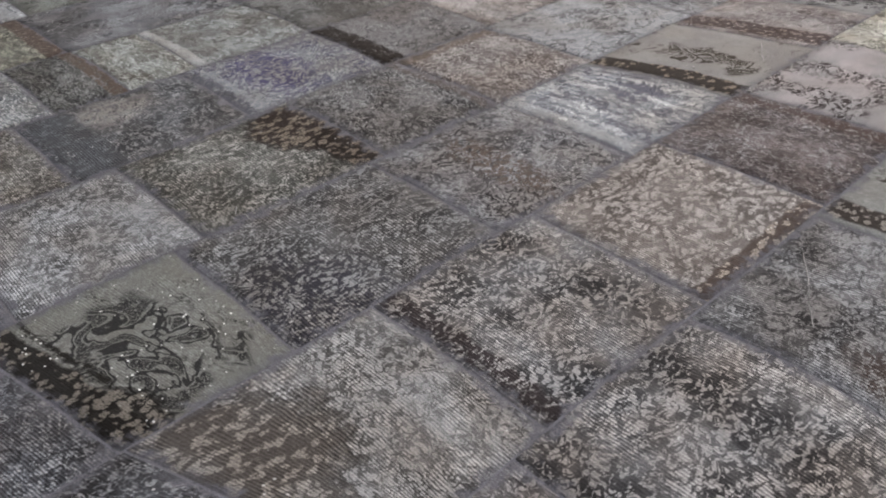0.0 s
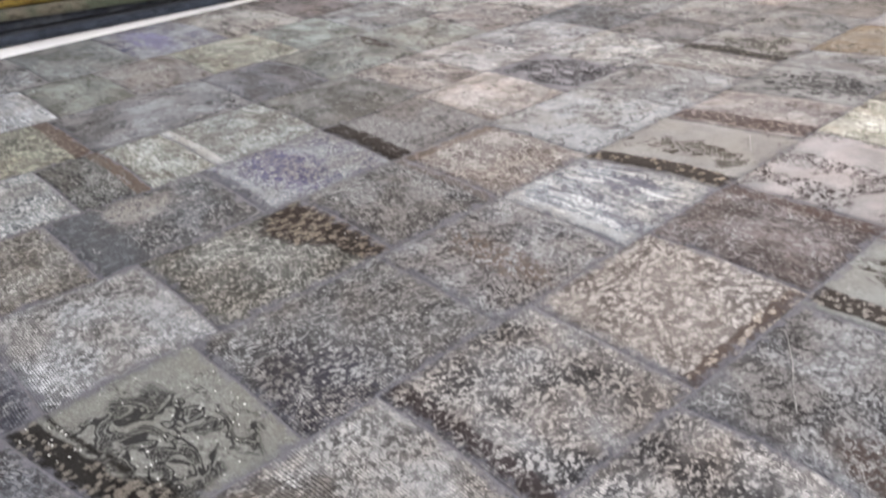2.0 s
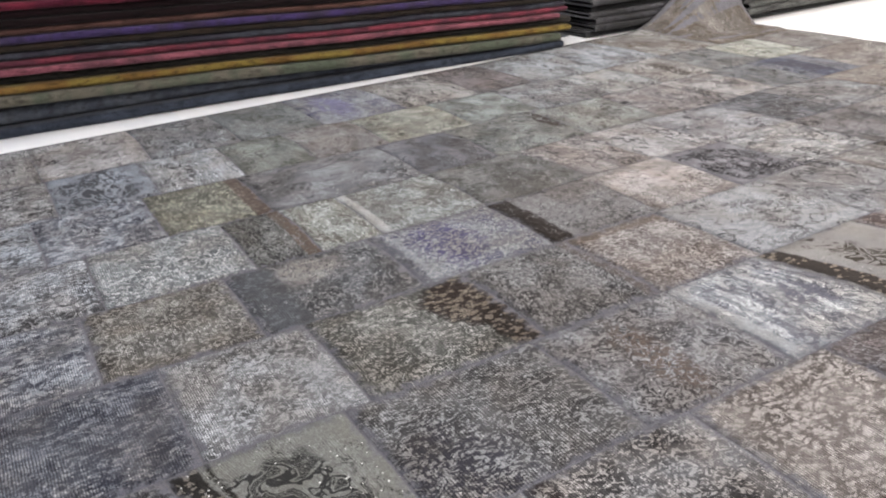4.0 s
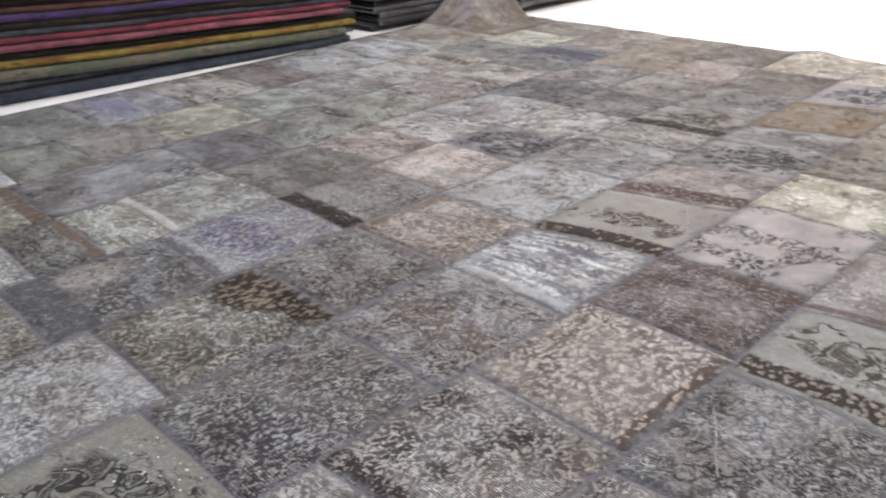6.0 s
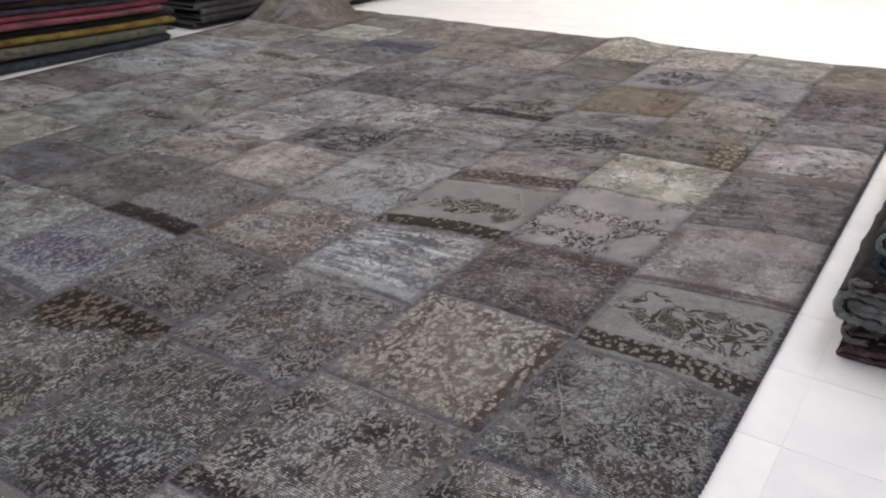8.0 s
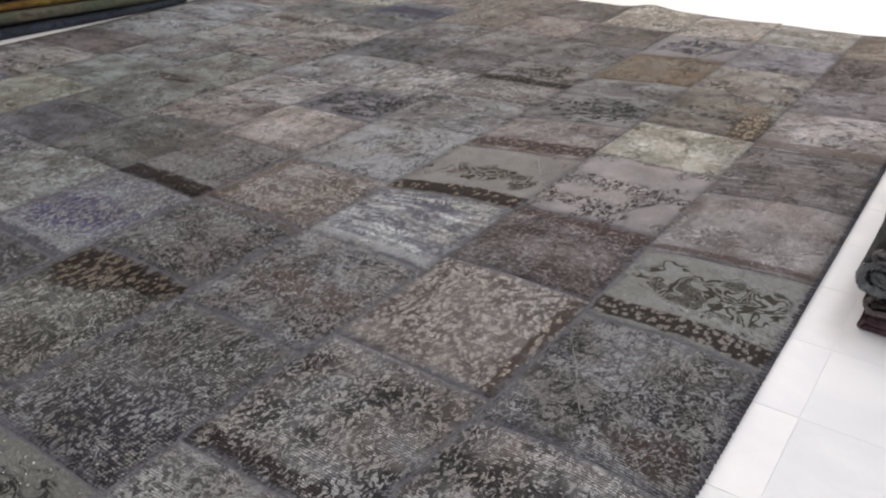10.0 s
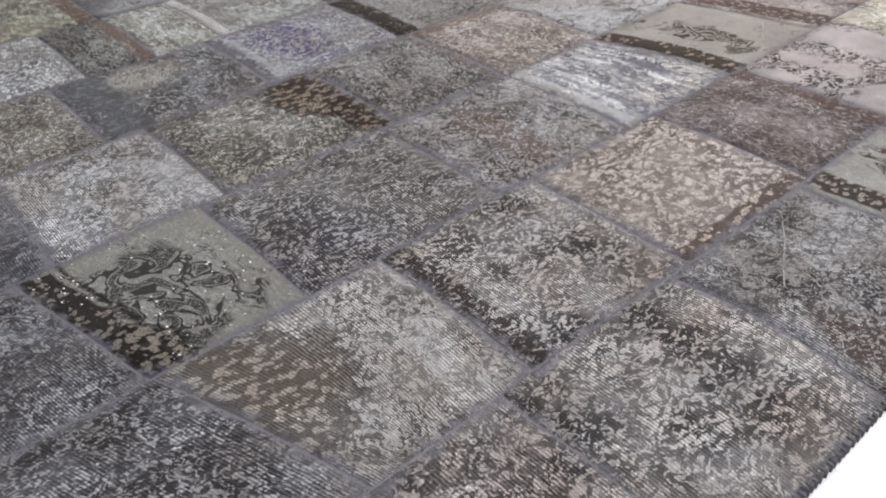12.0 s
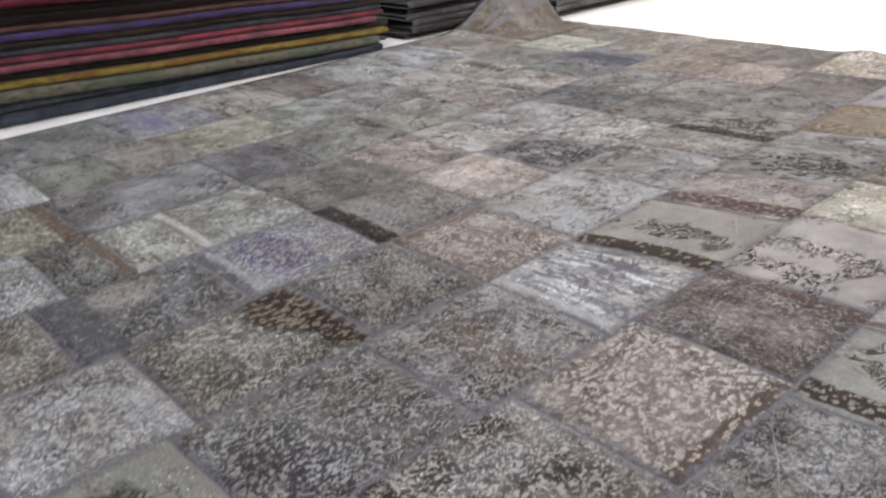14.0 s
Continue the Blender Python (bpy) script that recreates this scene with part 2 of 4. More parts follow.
def tile_material():
    n = Nodes("white_marble_tile")
    at = n.node("ShaderNodeTexCoord", {}, out=3)
    own = n.node("ShaderNodeObjectInfo", {}, out=5)
    place = n.vec("ADD", n.node("ShaderNodeNewGeometry", {}), n.node("ShaderNodeCombineXYZ", {0: own, 1: own, 2: own}))
    cloud = n.noise(place, 2.6, 5, 0.6, 0.8)
    vein = n.step(n.math("ABSOLUTE", n.math("SUBTRACT", n.noise(place, 3.3, 4, 0.6, 1.2), 0.5)), 0.03, 0.0)
    colour = n.mix(n.step(cloud, 0.35, 0.7), (0.68, 0.68, 0.675), (0.6, 0.61, 0.625))
    colour = n.mix(n.math("MULTIPLY", n.math("MULTIPLY", vein, n.step(n.noise(place, 1.1, 2), 0.45, 0.65)), 0.14), colour, (0.5, 0.5, 0.52))
    scuff = n.noise(place, 45, 4, 0.7)
    colour = n.mix(n.math("MULTIPLY", n.step(scuff, 0.6, 0.8), 0.18), colour, (0.5, 0.48, 0.46))
    n.bump(cloud, 0.05, 0.002)
    return n.done(colour, n.math("ADD", 0.22, n.math("MULTIPLY", scuff, 0.2)), 0.5)


def grout_material():
    n = Nodes("pale_grout")
    place = n.node("ShaderNodeNewGeometry", {})
    return n.done(n.mix(n.noise(place, 30, 3), (0.7, 0.695, 0.69), (0.74, 0.735, 0.73)), 0.6)


def plaster_material(tone):
    n = Nodes("painted_plaster")
    place = n.node("ShaderNodeNewGeometry", {})
    cloud = n.noise(place, 1.4, 4)
    n.bump(n.noise(place, 120, 3), 0.1, 0.002)
    return n.done(n.mix(cloud, tone, tuple(c * 0.88 for c in tone)), 0.85)


def pile_material(name, tone, other, seed):
    """Wool pile of a folded rug, with its pattern fading in and out along the fold."""
    n = Nodes(name)
    place = n.vec("ADD", n.node("ShaderNodeNewGeometry", {}), (seed * 2.3, seed * 1.7, seed))
    broad = n.noise(n.vec("MULTIPLY", place, (1, 1, 0.4)), 5.0, 3, 0.6)
    spot = n.noise(n.vec("MULTIPLY", place, (1, 0.6, 1.3)), 30, 4, 0.65)
    fibre = n.noise(place, 330, 2, 0.7)
    colour = n.mix(n.step(broad, 0.4, 0.62), tone, other)
    colour = n.mix(n.math("MULTIPLY", n.step(spot, 0.48, 0.66), 0.75), colour, tuple(c * 0.3 for c in tone))
    colour = n.mix(1.0, colour, n.mix(n.step(fibre, 0.25, 0.75), (0.45, 0.45, 0.45), (1.5, 1.5, 1.5)), "MULTIPLY")
    n.bump(n.math("ADD", n.math("MULTIPLY", fibre, 0.5), spot), 0.5, 0.006)
    return n.done(colour, 0.95, 0.08, 0.08)


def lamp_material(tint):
    # glow for the added ceiling lights
    n = Nodes("added_lamp_diffuser")
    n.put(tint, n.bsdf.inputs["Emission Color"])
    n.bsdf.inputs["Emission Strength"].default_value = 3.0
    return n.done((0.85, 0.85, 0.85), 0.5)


TILE, GROUT, TAPE = tile_material(), grout_material(), seam_material()
WALL, CEILING = plaster_material((0.72, 0.71, 0.69)), plaster_material((0.8, 0.8, 0.79))


# ---- mesh helpers ----
def mesh_object(name, verts, faces, material, parent=None, smooth=False, uvs=None, at=None):
    me = bpy.data.meshes.new(name)
    off = Vector(at) if at else Vector((0, 0, 0))
    me.from_pydata([tuple(Vector(p) - off) for p in verts], [], faces)
    if uvs:
        layer = me.uv_layers.new(name="UVMap")
        for loop in me.loops:
            layer.data[loop.index].uv = uvs[loop.vertex_index]
    me.materials.append(material)
    if smooth:
        me.polygons.foreach_set("use_smooth", [True] * len(me.polygons))
    me.update()
    ob = new(name, me)
    ob.location = off
    if parent:
        ob.parent = parent
    return ob


def box_data(x0, x1, y0, y1, z0, z1, cut=0.0):
    """Corners and faces of a box whose top edge is chamfered by cut."""
    c = cut
    v = [(x0, y0, z0), (x1, y0, z0), (x1, y1, z0), (x0, y1, z0),
         (x0, y0, z1 - c), (x1, y0, z1 - c), (x1, y1, z1 - c), (x0, y1, z1 - c)]
    f = [(3, 2, 1, 0), (0, 1, 5, 4), (1, 2, 6, 5), (2, 3, 7, 6), (3, 0, 4, 7)]
    if c:
        v += [(x0 + c, y0 + c, z1), (x1 - c, y0 + c, z1), (x1 - c, y1 - c, z1), (x0 + c, y1 - c, z1)]
        f += [(4, 5, 9, 8), (5, 6, 10, 9), (6, 7, 11, 10), (7, 4, 8, 11), (8, 9, 10, 11)]
    else:
        f += [(4, 5, 6, 7)]
    return v, f


def box(name, dims, material, parent=None, cut=0.0):
    v, f = box_data(*dims, cut)
    return mesh_object(name, v, f, material, parent)


# ---- the room ----
X0, X1, Y0, Y1 = -7.2, 4.8, -5.2, 8.9
slab = tagged(box("floor", (X0, X1, Y0, Y1, -0.12, -0.0014), GROUT), "pale grout bed under white marble floor tiles", "floor", kind="structure")
tagged(box("wall_west", (X0 - 0.2, X0, Y0, Y1, -0.12, CEIL), WALL), "plain off-white plaster wall behind the rug stacks", "wall", kind="structure")
tagged(box("wall_east", (X1, X1 + 0.2, Y0, Y1, -0.12, CEIL), WALL), "plain off-white plaster wall of the showroom", "wall", kind="structure")
tagged(box("wall_south", (X0 - 0.2, X1 + 0.2, Y0 - 0.2, Y0, -0.12, CEIL), WALL), "plain off-white plaster wall of the showroom", "wall", kind="structure")
tagged(box("wall_north", (X0 - 0.2, X1 + 0.2, Y1, Y1 + 0.2, -0.12, CEIL), WALL), "plain off-white plaster wall of the showroom", "wall", kind="structure")
tagged(box("ceiling", (X0 - 0.2, X1 + 0.2, Y0 - 0.2, Y1 + 0.2, CEIL, CEIL + 0.2), CEILING), "plain white painted ceiling", "ceiling", kind="structure")
# fittings made up to go with the added lamps, all out of view
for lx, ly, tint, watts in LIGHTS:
    light = tagged(new("added_ceiling_light"), "flat white square ceiling light, unseen and added to light the room", "ceiling light", "ceiling lights")
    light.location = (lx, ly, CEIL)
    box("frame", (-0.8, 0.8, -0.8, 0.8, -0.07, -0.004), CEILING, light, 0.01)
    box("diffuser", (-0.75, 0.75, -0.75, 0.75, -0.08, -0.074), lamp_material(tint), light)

# ---- the patchwork rug ----
EDGE_E, EDGE_W, EDGE_S, EDGE_N = 0.47, -4.07, -2.36, 3.68
THICK = 0.011
COLUMNS = (-4.07, -3.36, -2.84, -2.33, -1.86, -1.41, -0.94, -0.47, 0.0, 0.472)


def smooth(a):
    a = min(1.0, max(0.0, a))
    return a * a * (3 - 2 * a)


@lru_cache(maxsize=None)
def rug_height(x, y):
    """Top of the rug over the floor: soft waves, and the north-west corner drawn up over a stack."""
    calm = smooth((0.5 - x) * 6) * smooth((x - EDGE_W + 0.02) * 3)
    west = max((c for c in COLUMNS[:-1] if c <= x), default=COLUMNS[0])
    east = COLUMNS[COLUMNS.index(west) + 1]
    across = min(1.0, max(0.0, (x - west) / (east - west)))
    swell = 0.007 + 0.009 * noise.noise(Vector((west * 3.7, y * 1.5, 6.0)))
    across = across ** (1 + 0.45 * noise.noise(Vector((west * 5.1, y * 1.1, 15.0))))
    puff = max(0.003, swell) * smooth((x - EDGE_W) * 2) * (1 - 0.55 * smooth((y - 0.3) / 1.1)) * math.sin(math.pi * across) ** 2 * smooth((y + 2.3) * 4)
    z = THICK + 0.009 * (1 + noise.noise(Vector((x * 2.1, y * 2.1, 3.0)))) * calm
    z += 0.003 * noise.noise(Vector((x * 6.0, y * 6.0, 9.0))) * calm
    z += 0.025 * math.exp(-((x + 1.32) / 0.12) ** 2) * smooth((y - 3.2) / 0.45)
    side = smooth((-3.7 - x) / 0.34)
    rise = 0.33 * side * smooth((y - 2.8) / 0.8)
    rise += 0.025 * noise.noise(Vector((x * 11, y * 3, 1))) * smooth((y - 2.65) / 0.5) * smooth((-3.3 - x) / 0.3)
    return max(z + rise + puff, 0.008)


def drift(x, y):
    """Seams wander a little."""
    a = noise.noise(Vector((x * 1.9, y * 1.9, 20.0)))
    b = noise.noise(Vector((x * 1.9, y * 1.9, 40.0)))
    inner = smooth((EDGE_E - x) * 8) * smooth((x - EDGE_W) * 8)
    return x + 0.009 * a * inner, y + 0.01 * b


def sheet(name, x0, x1, y0, y1, nx, ny, lift, material, parent, slant=(0.0, 0.0), thick=0.005, warp=True):
    verts, uvs, faces = [], [], []
    for j in range(ny + 1):
        for i in range(nx + 1):
            a, b = i / nx, j / ny
            x, y = x0 + (x1 - x0) * a, y0 + (y1 - y0) * b
            y += (a - 0.5) * (slant[0] * smooth(y / 0.7) + slant[1] * smooth((-1.08 - y) / 0.25) * smooth((y + 2.34) / 0.4))
            x -= (0.0187 * y + 0.07 * smooth((y - 1.2) / 1.3)) * smooth((-3.36 - x) / 0.7)
            if warp:
                x, y = drift(x, y)
            rim = i in (0, nx) or j in (0, ny)
            verts.append((x, y, rug_height(round(x, 4), round(y, 4)) + lift - (0.0008 if rim else 0)))
            uvs.append((a, b))
    row = nx + 1
    for j in range(ny):
        for i in range(nx):
            k = j * row + i
            faces.append((k, k + 1, k + row + 1, k + row))
    ring = [i for i in range(nx)] + [j * row + nx for j in range(ny)] + [ny * row + i for i in range(nx, 0, -1)] + [j * row for j in range(ny, 0, -1)]
    low = len(verts)
    for k in ring:
        x, y, z = verts[k]
        verts.append((x, y, z - thick))
        uvs.append(uvs[k])
    for m, k in enumerate(ring):
        m2 = (m + 1) % len(ring)
        faces.append((ring[m2], k, low + m, low + m2))
    centre = ((x0 + x1) / 2, (y0 + y1) / 2, rug_height((x0 + x1) / 2, (y0 + y1) / 2))
    return mesh_object(name, verts, faces, material, parent, True, uvs, centre)


rug = tagged(new("patchwork_rug"), "large grey patchwork rug of worn wool squares on white tiles", "rug")
sheet("backing", EDGE_W, EDGE_E, EDGE_S, EDGE_N, 132, 138, -0.0016, TAPE, rug, thick=0.007, warp=False)["label"] = "blue-grey woven backing showing along the seams"

GREY, BLUE, BEIGE, PINK = (0.15, 0.147, 0.147), (0.1, 0.103, 0.114), (0.195, 0.174, 0.158), (0.172, 0.153, 0.147)
OLIVE, BROWN, WHITE, CREAM = (0.138, 0.136, 0.12), (0.1, 0.083, 0.075), (0.2, 0.207, 0.21), (0.235, 0.225, 0.185)
PALE, TEAL, MAUVE, RUST = (0.2, 0.2, 0.2), (0.155, 0.168, 0.17), (0.125, 0.115, 0.125), (0.12, 0.085, 0.05)
INK, BRINK, NAVY, VIOLET = (0.022, 0.021, 0.022), (0.02, 0.014, 0.01), (0.032, 0.034, 0.055), (0.062, 0.056, 0.11)
DUSK, CHALK, BONE = (0.028, 0.026, 0.027), (0.28, 0.28, 0.28), (0.265, 0.245, 0.225)
made = [0]
SOUTH_SLANT = {0.0: 0.08, -0.47: 0.15, -0.94: 0.09}


def column(x_west, x_east, slant, south, *squares):
    """One column of squares from south to north; each: its north edge and what patch_material() takes."""
    y = south
    middle_x = (x_west + x_east) / 2
    for north, ground, dark, light, style, scale, amount, extra in squares:
        made[0] += 1
        if x_west < -1.9 or north > 1.35:
            scale, extra = max(0.5, scale * 0.75), {**extra, "hem": 0.018}
            lift = (0.84, 1.12, 0.95, 1.2, 0.9, 1.05, 0.78)[made[0] * 5 % 7]
            warm = (1.0, 1.04, 0.97, 1.06, 0.95)[made[0] * 3 % 5] * (1.0 if x_west > -1.9 else 0.97)
            ground, light = [tuple(c * lift * w for c, w in zip(tone, (warm, 1.0, 2 - warm))) for tone in (ground, light)]
            if -1.0 < north and (style == "streak" and not (north > 1.2 and x_west > -1.9) or style == "stripe" and made[0] % 2 and x_west < -0.5):
                style = "mottle"
            if style == "plain":
                style, amount = "mottle", 0.3
        # further north and west: narrower seams, sparser drawing, paler colours
        gap, far_off = 0.0025, smooth((north - 0.3) / 0.8 + max(0.0, -1.2 - middle_x) / 0.9)
        if far_off > 0.01:
            gap = 0.0025 - 0.0015 * far_off
            extra = {"hem": 0.05 - 0.03 * far_off, **extra, "worn": far_off}
            ground, light = tuple(c * (1 + 0.1 * far_off) for c in ground), tuple(c * (1 + 0.1 * far_off) for c in light)
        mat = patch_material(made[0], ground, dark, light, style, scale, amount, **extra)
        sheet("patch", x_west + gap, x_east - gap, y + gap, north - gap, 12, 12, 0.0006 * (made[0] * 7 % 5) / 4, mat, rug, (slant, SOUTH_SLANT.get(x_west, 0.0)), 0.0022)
        y = north


M, L, S, K, P, C = "mottle", "leaf", "stripe", "streak", "plain", "scroll"
column(0.0, 0.472, 0.09, -2.35,
       (-1.9, GREY, DUSK, PALE, M, 1.0, 0.5, {}),
       (-1.45, BLUE, DUSK, PALE, M, 0.9, 0.5, {}),
       (-0.97, PINK, DUSK, BONE, M, 0.9, 0.5, {}),
       (-0.47, GREY, DUSK, BONE, M, 0.8, 0.55, {"second": BEIGE}),
       (0.04, GREY, DUSK, PALE, M, 1.0, 0.3, {"blots": [(0.75, 0.2, 0.2, 0.14, (0.05, 0.035, 0.03), None)]}),
       (0.5, (0.135, 0.138, 0.128), (0.045, 0.036, 0.018), CHALK, C, 0.95, 0.36, {"drawing": (0.5, 0.6, 0.52, 0.26), "bands": [("v", 0.05, 0.24, BRINK, (0.165, 0.15, 0.135))], "second": (0.15, 0.152, 0.14), "lint": 0.4}),
       (1.01, PINK, BROWN, BONE, M, 1.0, 0.5, {"bands": [("v", 0.04, 0.1, (0.07, 0.05, 0.045), None)]}),
       (1.55, BROWN, (0.05, 0.042, 0.038), PINK, S, 0.8, 0.5, {}),
       (2.05, (0.2, 0.175, 0.165), DUSK, BONE, M, 0.8, 0.35, {"bands": [("v", 0.02, 0.2, (0.1, 0.08, 0.07), None)]}),
       (2.47, MAUVE, (0.06, 0.05, 0.05), PINK, S, 0.6, 0.4, {}),
       (3.08, (0.14, 0.125, 0.13), DUSK, PALE, P, 1.0, 0.5, {}),
       (3.66, (0.15, 0.125, 0.105), BROWN, BONE, M, 0.8, 0.5, {}))
column(-0.47, 0.0, 0.02, -2.35,
       (-1.85, GREY, DUSK, PALE, M, 1.0, 0.5, {}),
       (-1.34, (0.09, 0.092, 0.1), DUSK, PALE, M, 0.9, 0.55, {}),
       (-0.885, (0.19, 0.185, 0.176), (0.065, 0.06, 0.054), BONE, M, 0.85, 0.22, {"second": (0.172, 0.168, 0.162), "blots": [(0.34, -0.06, 0.44, 0.56, (0.062, 0.053, 0.045), (0.185, 0.172, 0.155))]}),
       (-0.4, GREY, INK, BONE, M, 0.8, 0.6, {"bands": [("v", 0.02, 0.13, (0.024, 0.017, 0.017), None)], "second": BEIGE}),
       (0.09, (0.2, 0.178, 0.163), (0.1, 0.08, 0.067), (0.29, 0.265, 0.245), L, 0.95, 0.38, {"bands": [("u", 0.9, 1.02, (0.05, 0.034, 0.026), (0.24, 0.21, 0.18))], "second": (0.185, 0.165, 0.148)}),
       (0.55, (0.125, 0.1, 0.095), (0.05, 0.038, 0.036), PALE, M, 1.0, 0.55, {"bands": [("v", 0.86, 1.02, (0.055, 0.035, 0.03), None)]}),
       (1.1, (0.192, 0.17, 0.168), (0.05, 0.036, 0.032), BONE, P, 1.0, 0.75, {"second": (0.17, 0.16, 0.16)}),
       (1.545, (0.27, 0.26, 0.215), (0.1, 0.09, 0.065), (0.42, 0.405, 0.34), M, 0.85, 0.4, {"second": (0.2, 0.19, 0.15)}),
       (2.065, (0.15, 0.145, 0.13), DUSK, PALE, P, 1.0, 0.6, {"blots": [(0.86, 0.3, 0.14, 0.42, (0.06, 0.042, 0.025), (0.2, 0.17, 0.13)), (0.72, 0.75, 0.18, 0.14, RUST, None)]}),
       (2.6, (0.17, 0.16, 0.15), DUSK, BONE, M, 1.0, 0.45, {}),
       (3.13, MAUVE, (0.05, 0.05, 0.065), PALE, S, 0.6, 0.5, {"second": (0.11, 0.11, 0.13)}),
       (3.66, (0.185, 0.175, 0.155), BROWN, BONE, P, 1.0, 0.5, {}))
column(-0.94, -0.47, 0.12, -2.35,
       (-1.9, GREY, DUSK, PALE, M, 1.0, 0.5, {}),
       (-1.47, (0.085, 0.088, 0.1), DUSK, PALE, M, 0.9, 0.5, {}),
       (-1.075, (0.106, 0.108, 0.09), INK, CHALK, C, 1.1, 0.36, {"drawing": (0.58, 0.52, 0.46, 0.38), "bands": [("v", 0.0, 0.18, (0.009, 0.007, 0.006), (0.13, 0.118, 0.1)), ("v", 0.215, 0.245, (0.01, 0.008, 0.006), None)], "blots": [(0.84, 0.14, 0.2, 0.17, (0.009, 0.007, 0.006), (0.13, 0.118, 0.1))], "second": (0.118, 0.12, 0.104), "lint": 0.9}),
       (-0.515, (0.13, 0.125, 0.12), (0.045, 0.043, 0.042), PALE, M, 0.9, 0.6, {"second": (0.118, 0.113, 0.108), "blots": [(0.9, 0.22, 0.5, 0.3, (0.026, 0.025, 0.034), None)]}),
       (-0.015, (0.16, 0.15, 0.145), DUSK, PALE, M, 0.8, 0.25, {"second": (0.13, 0.125, 0.13), "blots": [(0.55, 0.45, 0.45, 0.14, (0.085, 0.06, 0.045), None)]}),
       (0.43, (0.215, 0.22, 0.215), (0.095, 0.1, 0.125), (0.36, 0.365, 0.35), S, 0.45, 0.42, {"second": (0.15, 0.155, 0.175), "bands": [("v", 0.03, 0.13, (0.185, 0.19, 0.19), None)], "blots": [(0.55, 0.72, 0.2, 0.16, (0.075, 0.075, 0.1), None)]}),
       (0.93, (0.145, 0.137, 0.126), (0.045, 0.034, 0.016), PALE, C, 0.85, 0.3, {"drawing": (0.5, 0.5, 0.46, 0.22), "bands": [("v", 0.02, 0.2, BRINK, (0.17, 0.14, 0.11))], "second": (0.152, 0.143, 0.138)}),
       (1.35, PINK, (0.085, 0.062, 0.055), BONE, M, 0.9, 0.45, {"bands": [("v", 0.08, 0.34, (0.045, 0.03, 0.026), (0.15, 0.125, 0.115))]}),
       (1.75, (0.15, 0.14, 0.132), DUSK, PALE, C, 0.9, 0.55, {}),
       (2.06, (0.155, 0.145, 0.14), DUSK, PALE, M, 0.9, 0.4, {}),
       (2.6, (0.13, 0.11, 0.085), (0.06, 0.045, 0.03), PINK, M, 0.9, 0.5, {"second": (0.14, 0.1, 0.06)}),
       (3.1, (0.12, 0.12, 0.14), NAVY, PALE, C, 0.8, 0.5, {"drawing": (0.5, 0.5, 0.5, 0.3), "second": (0.15, 0.14, 0.14)}),
       (3.66, (0.165, 0.155, 0.14), BROWN, BONE, K, 0.6, 0.4, {}))
column(-1.41, -0.94, 0.06, -2.35,
       (-1.9, BLUE, NAVY, CHALK, K, 0.8, 0.5, {}),
       (-1.42, (0.085, 0.09, 0.108), (0.03, 0.032, 0.05), PALE, K, 0.9, 0.52, {}),
       (-1, (0.18, 0.183, 0.183), (0.07, 0.07, 0.066), CHALK, M, 0.8, 0.36, {"second": (0.175, 0.177, 0.18)}),
       (-0.455, (0.14, 0.14, 0.12), (0.045, 0.045, 0.036), BONE, M, 0.9, 0.5, {"blots": [(0.36, 0.87, 0.36, 0.26, (0.018, 0.01, 0.007), (0.13, 0.11, 0.085)), (0.8, 0.96, 0.26, 0.16, (0.016, 0.01, 0.007), (0.12, 0.1, 0.08))]}),
       (-0.02, (0.15, 0.142, 0.135), DUSK, PALE, M, 1.1, 0.5, {"bands": [("v", 0.9, 1.02, (0.06, 0.045, 0.04), None)]}),
       (0.41, (0.2, 0.175, 0.162), (0.085, 0.062, 0.05), BONE, M, 0.7, 0.38, {"bands": [("u", 0.02, 0.13, (0.085, 0.065, 0.05), (0.19, 0.165, 0.15))]}),
       (0.97, (0.17, 0.175, 0.178), (0.065, 0.065, 0.065), PALE, M, 0.75, 0.35, {"second": (0.18, 0.18, 0.185)}),
       (1.42, (0.145, 0.142, 0.145), DUSK, PALE, S, 0.8, 0.5, {}),
       (1.7, (0.17, 0.165, 0.165), DUSK, CHALK, K, 0.6, 0.35, {}),
       (2.12, (0.135, 0.13, 0.14), (0.05, 0.045, 0.035), PALE, C, 1.0, 0.6, {"bands": [("v", 0.03, 0.24, (0.016, 0.013, 0.011), (0.11, 0.1, 0.085))], "second": (0.14, 0.135, 0.12)}),
       (2.6, (0.14, 0.128, 0.12), DUSK, PALE, M, 0.9, 0.4, {}),
       (3.1, (0.13, 0.115, 0.105), (0.06, 0.05, 0.045), PINK, S, 0.6, 0.45, {}),
       (3.66, (0.19, 0.175, 0.15), BROWN, (0.36, 0.34, 0.28), K, 0.35, 0.5, {}))
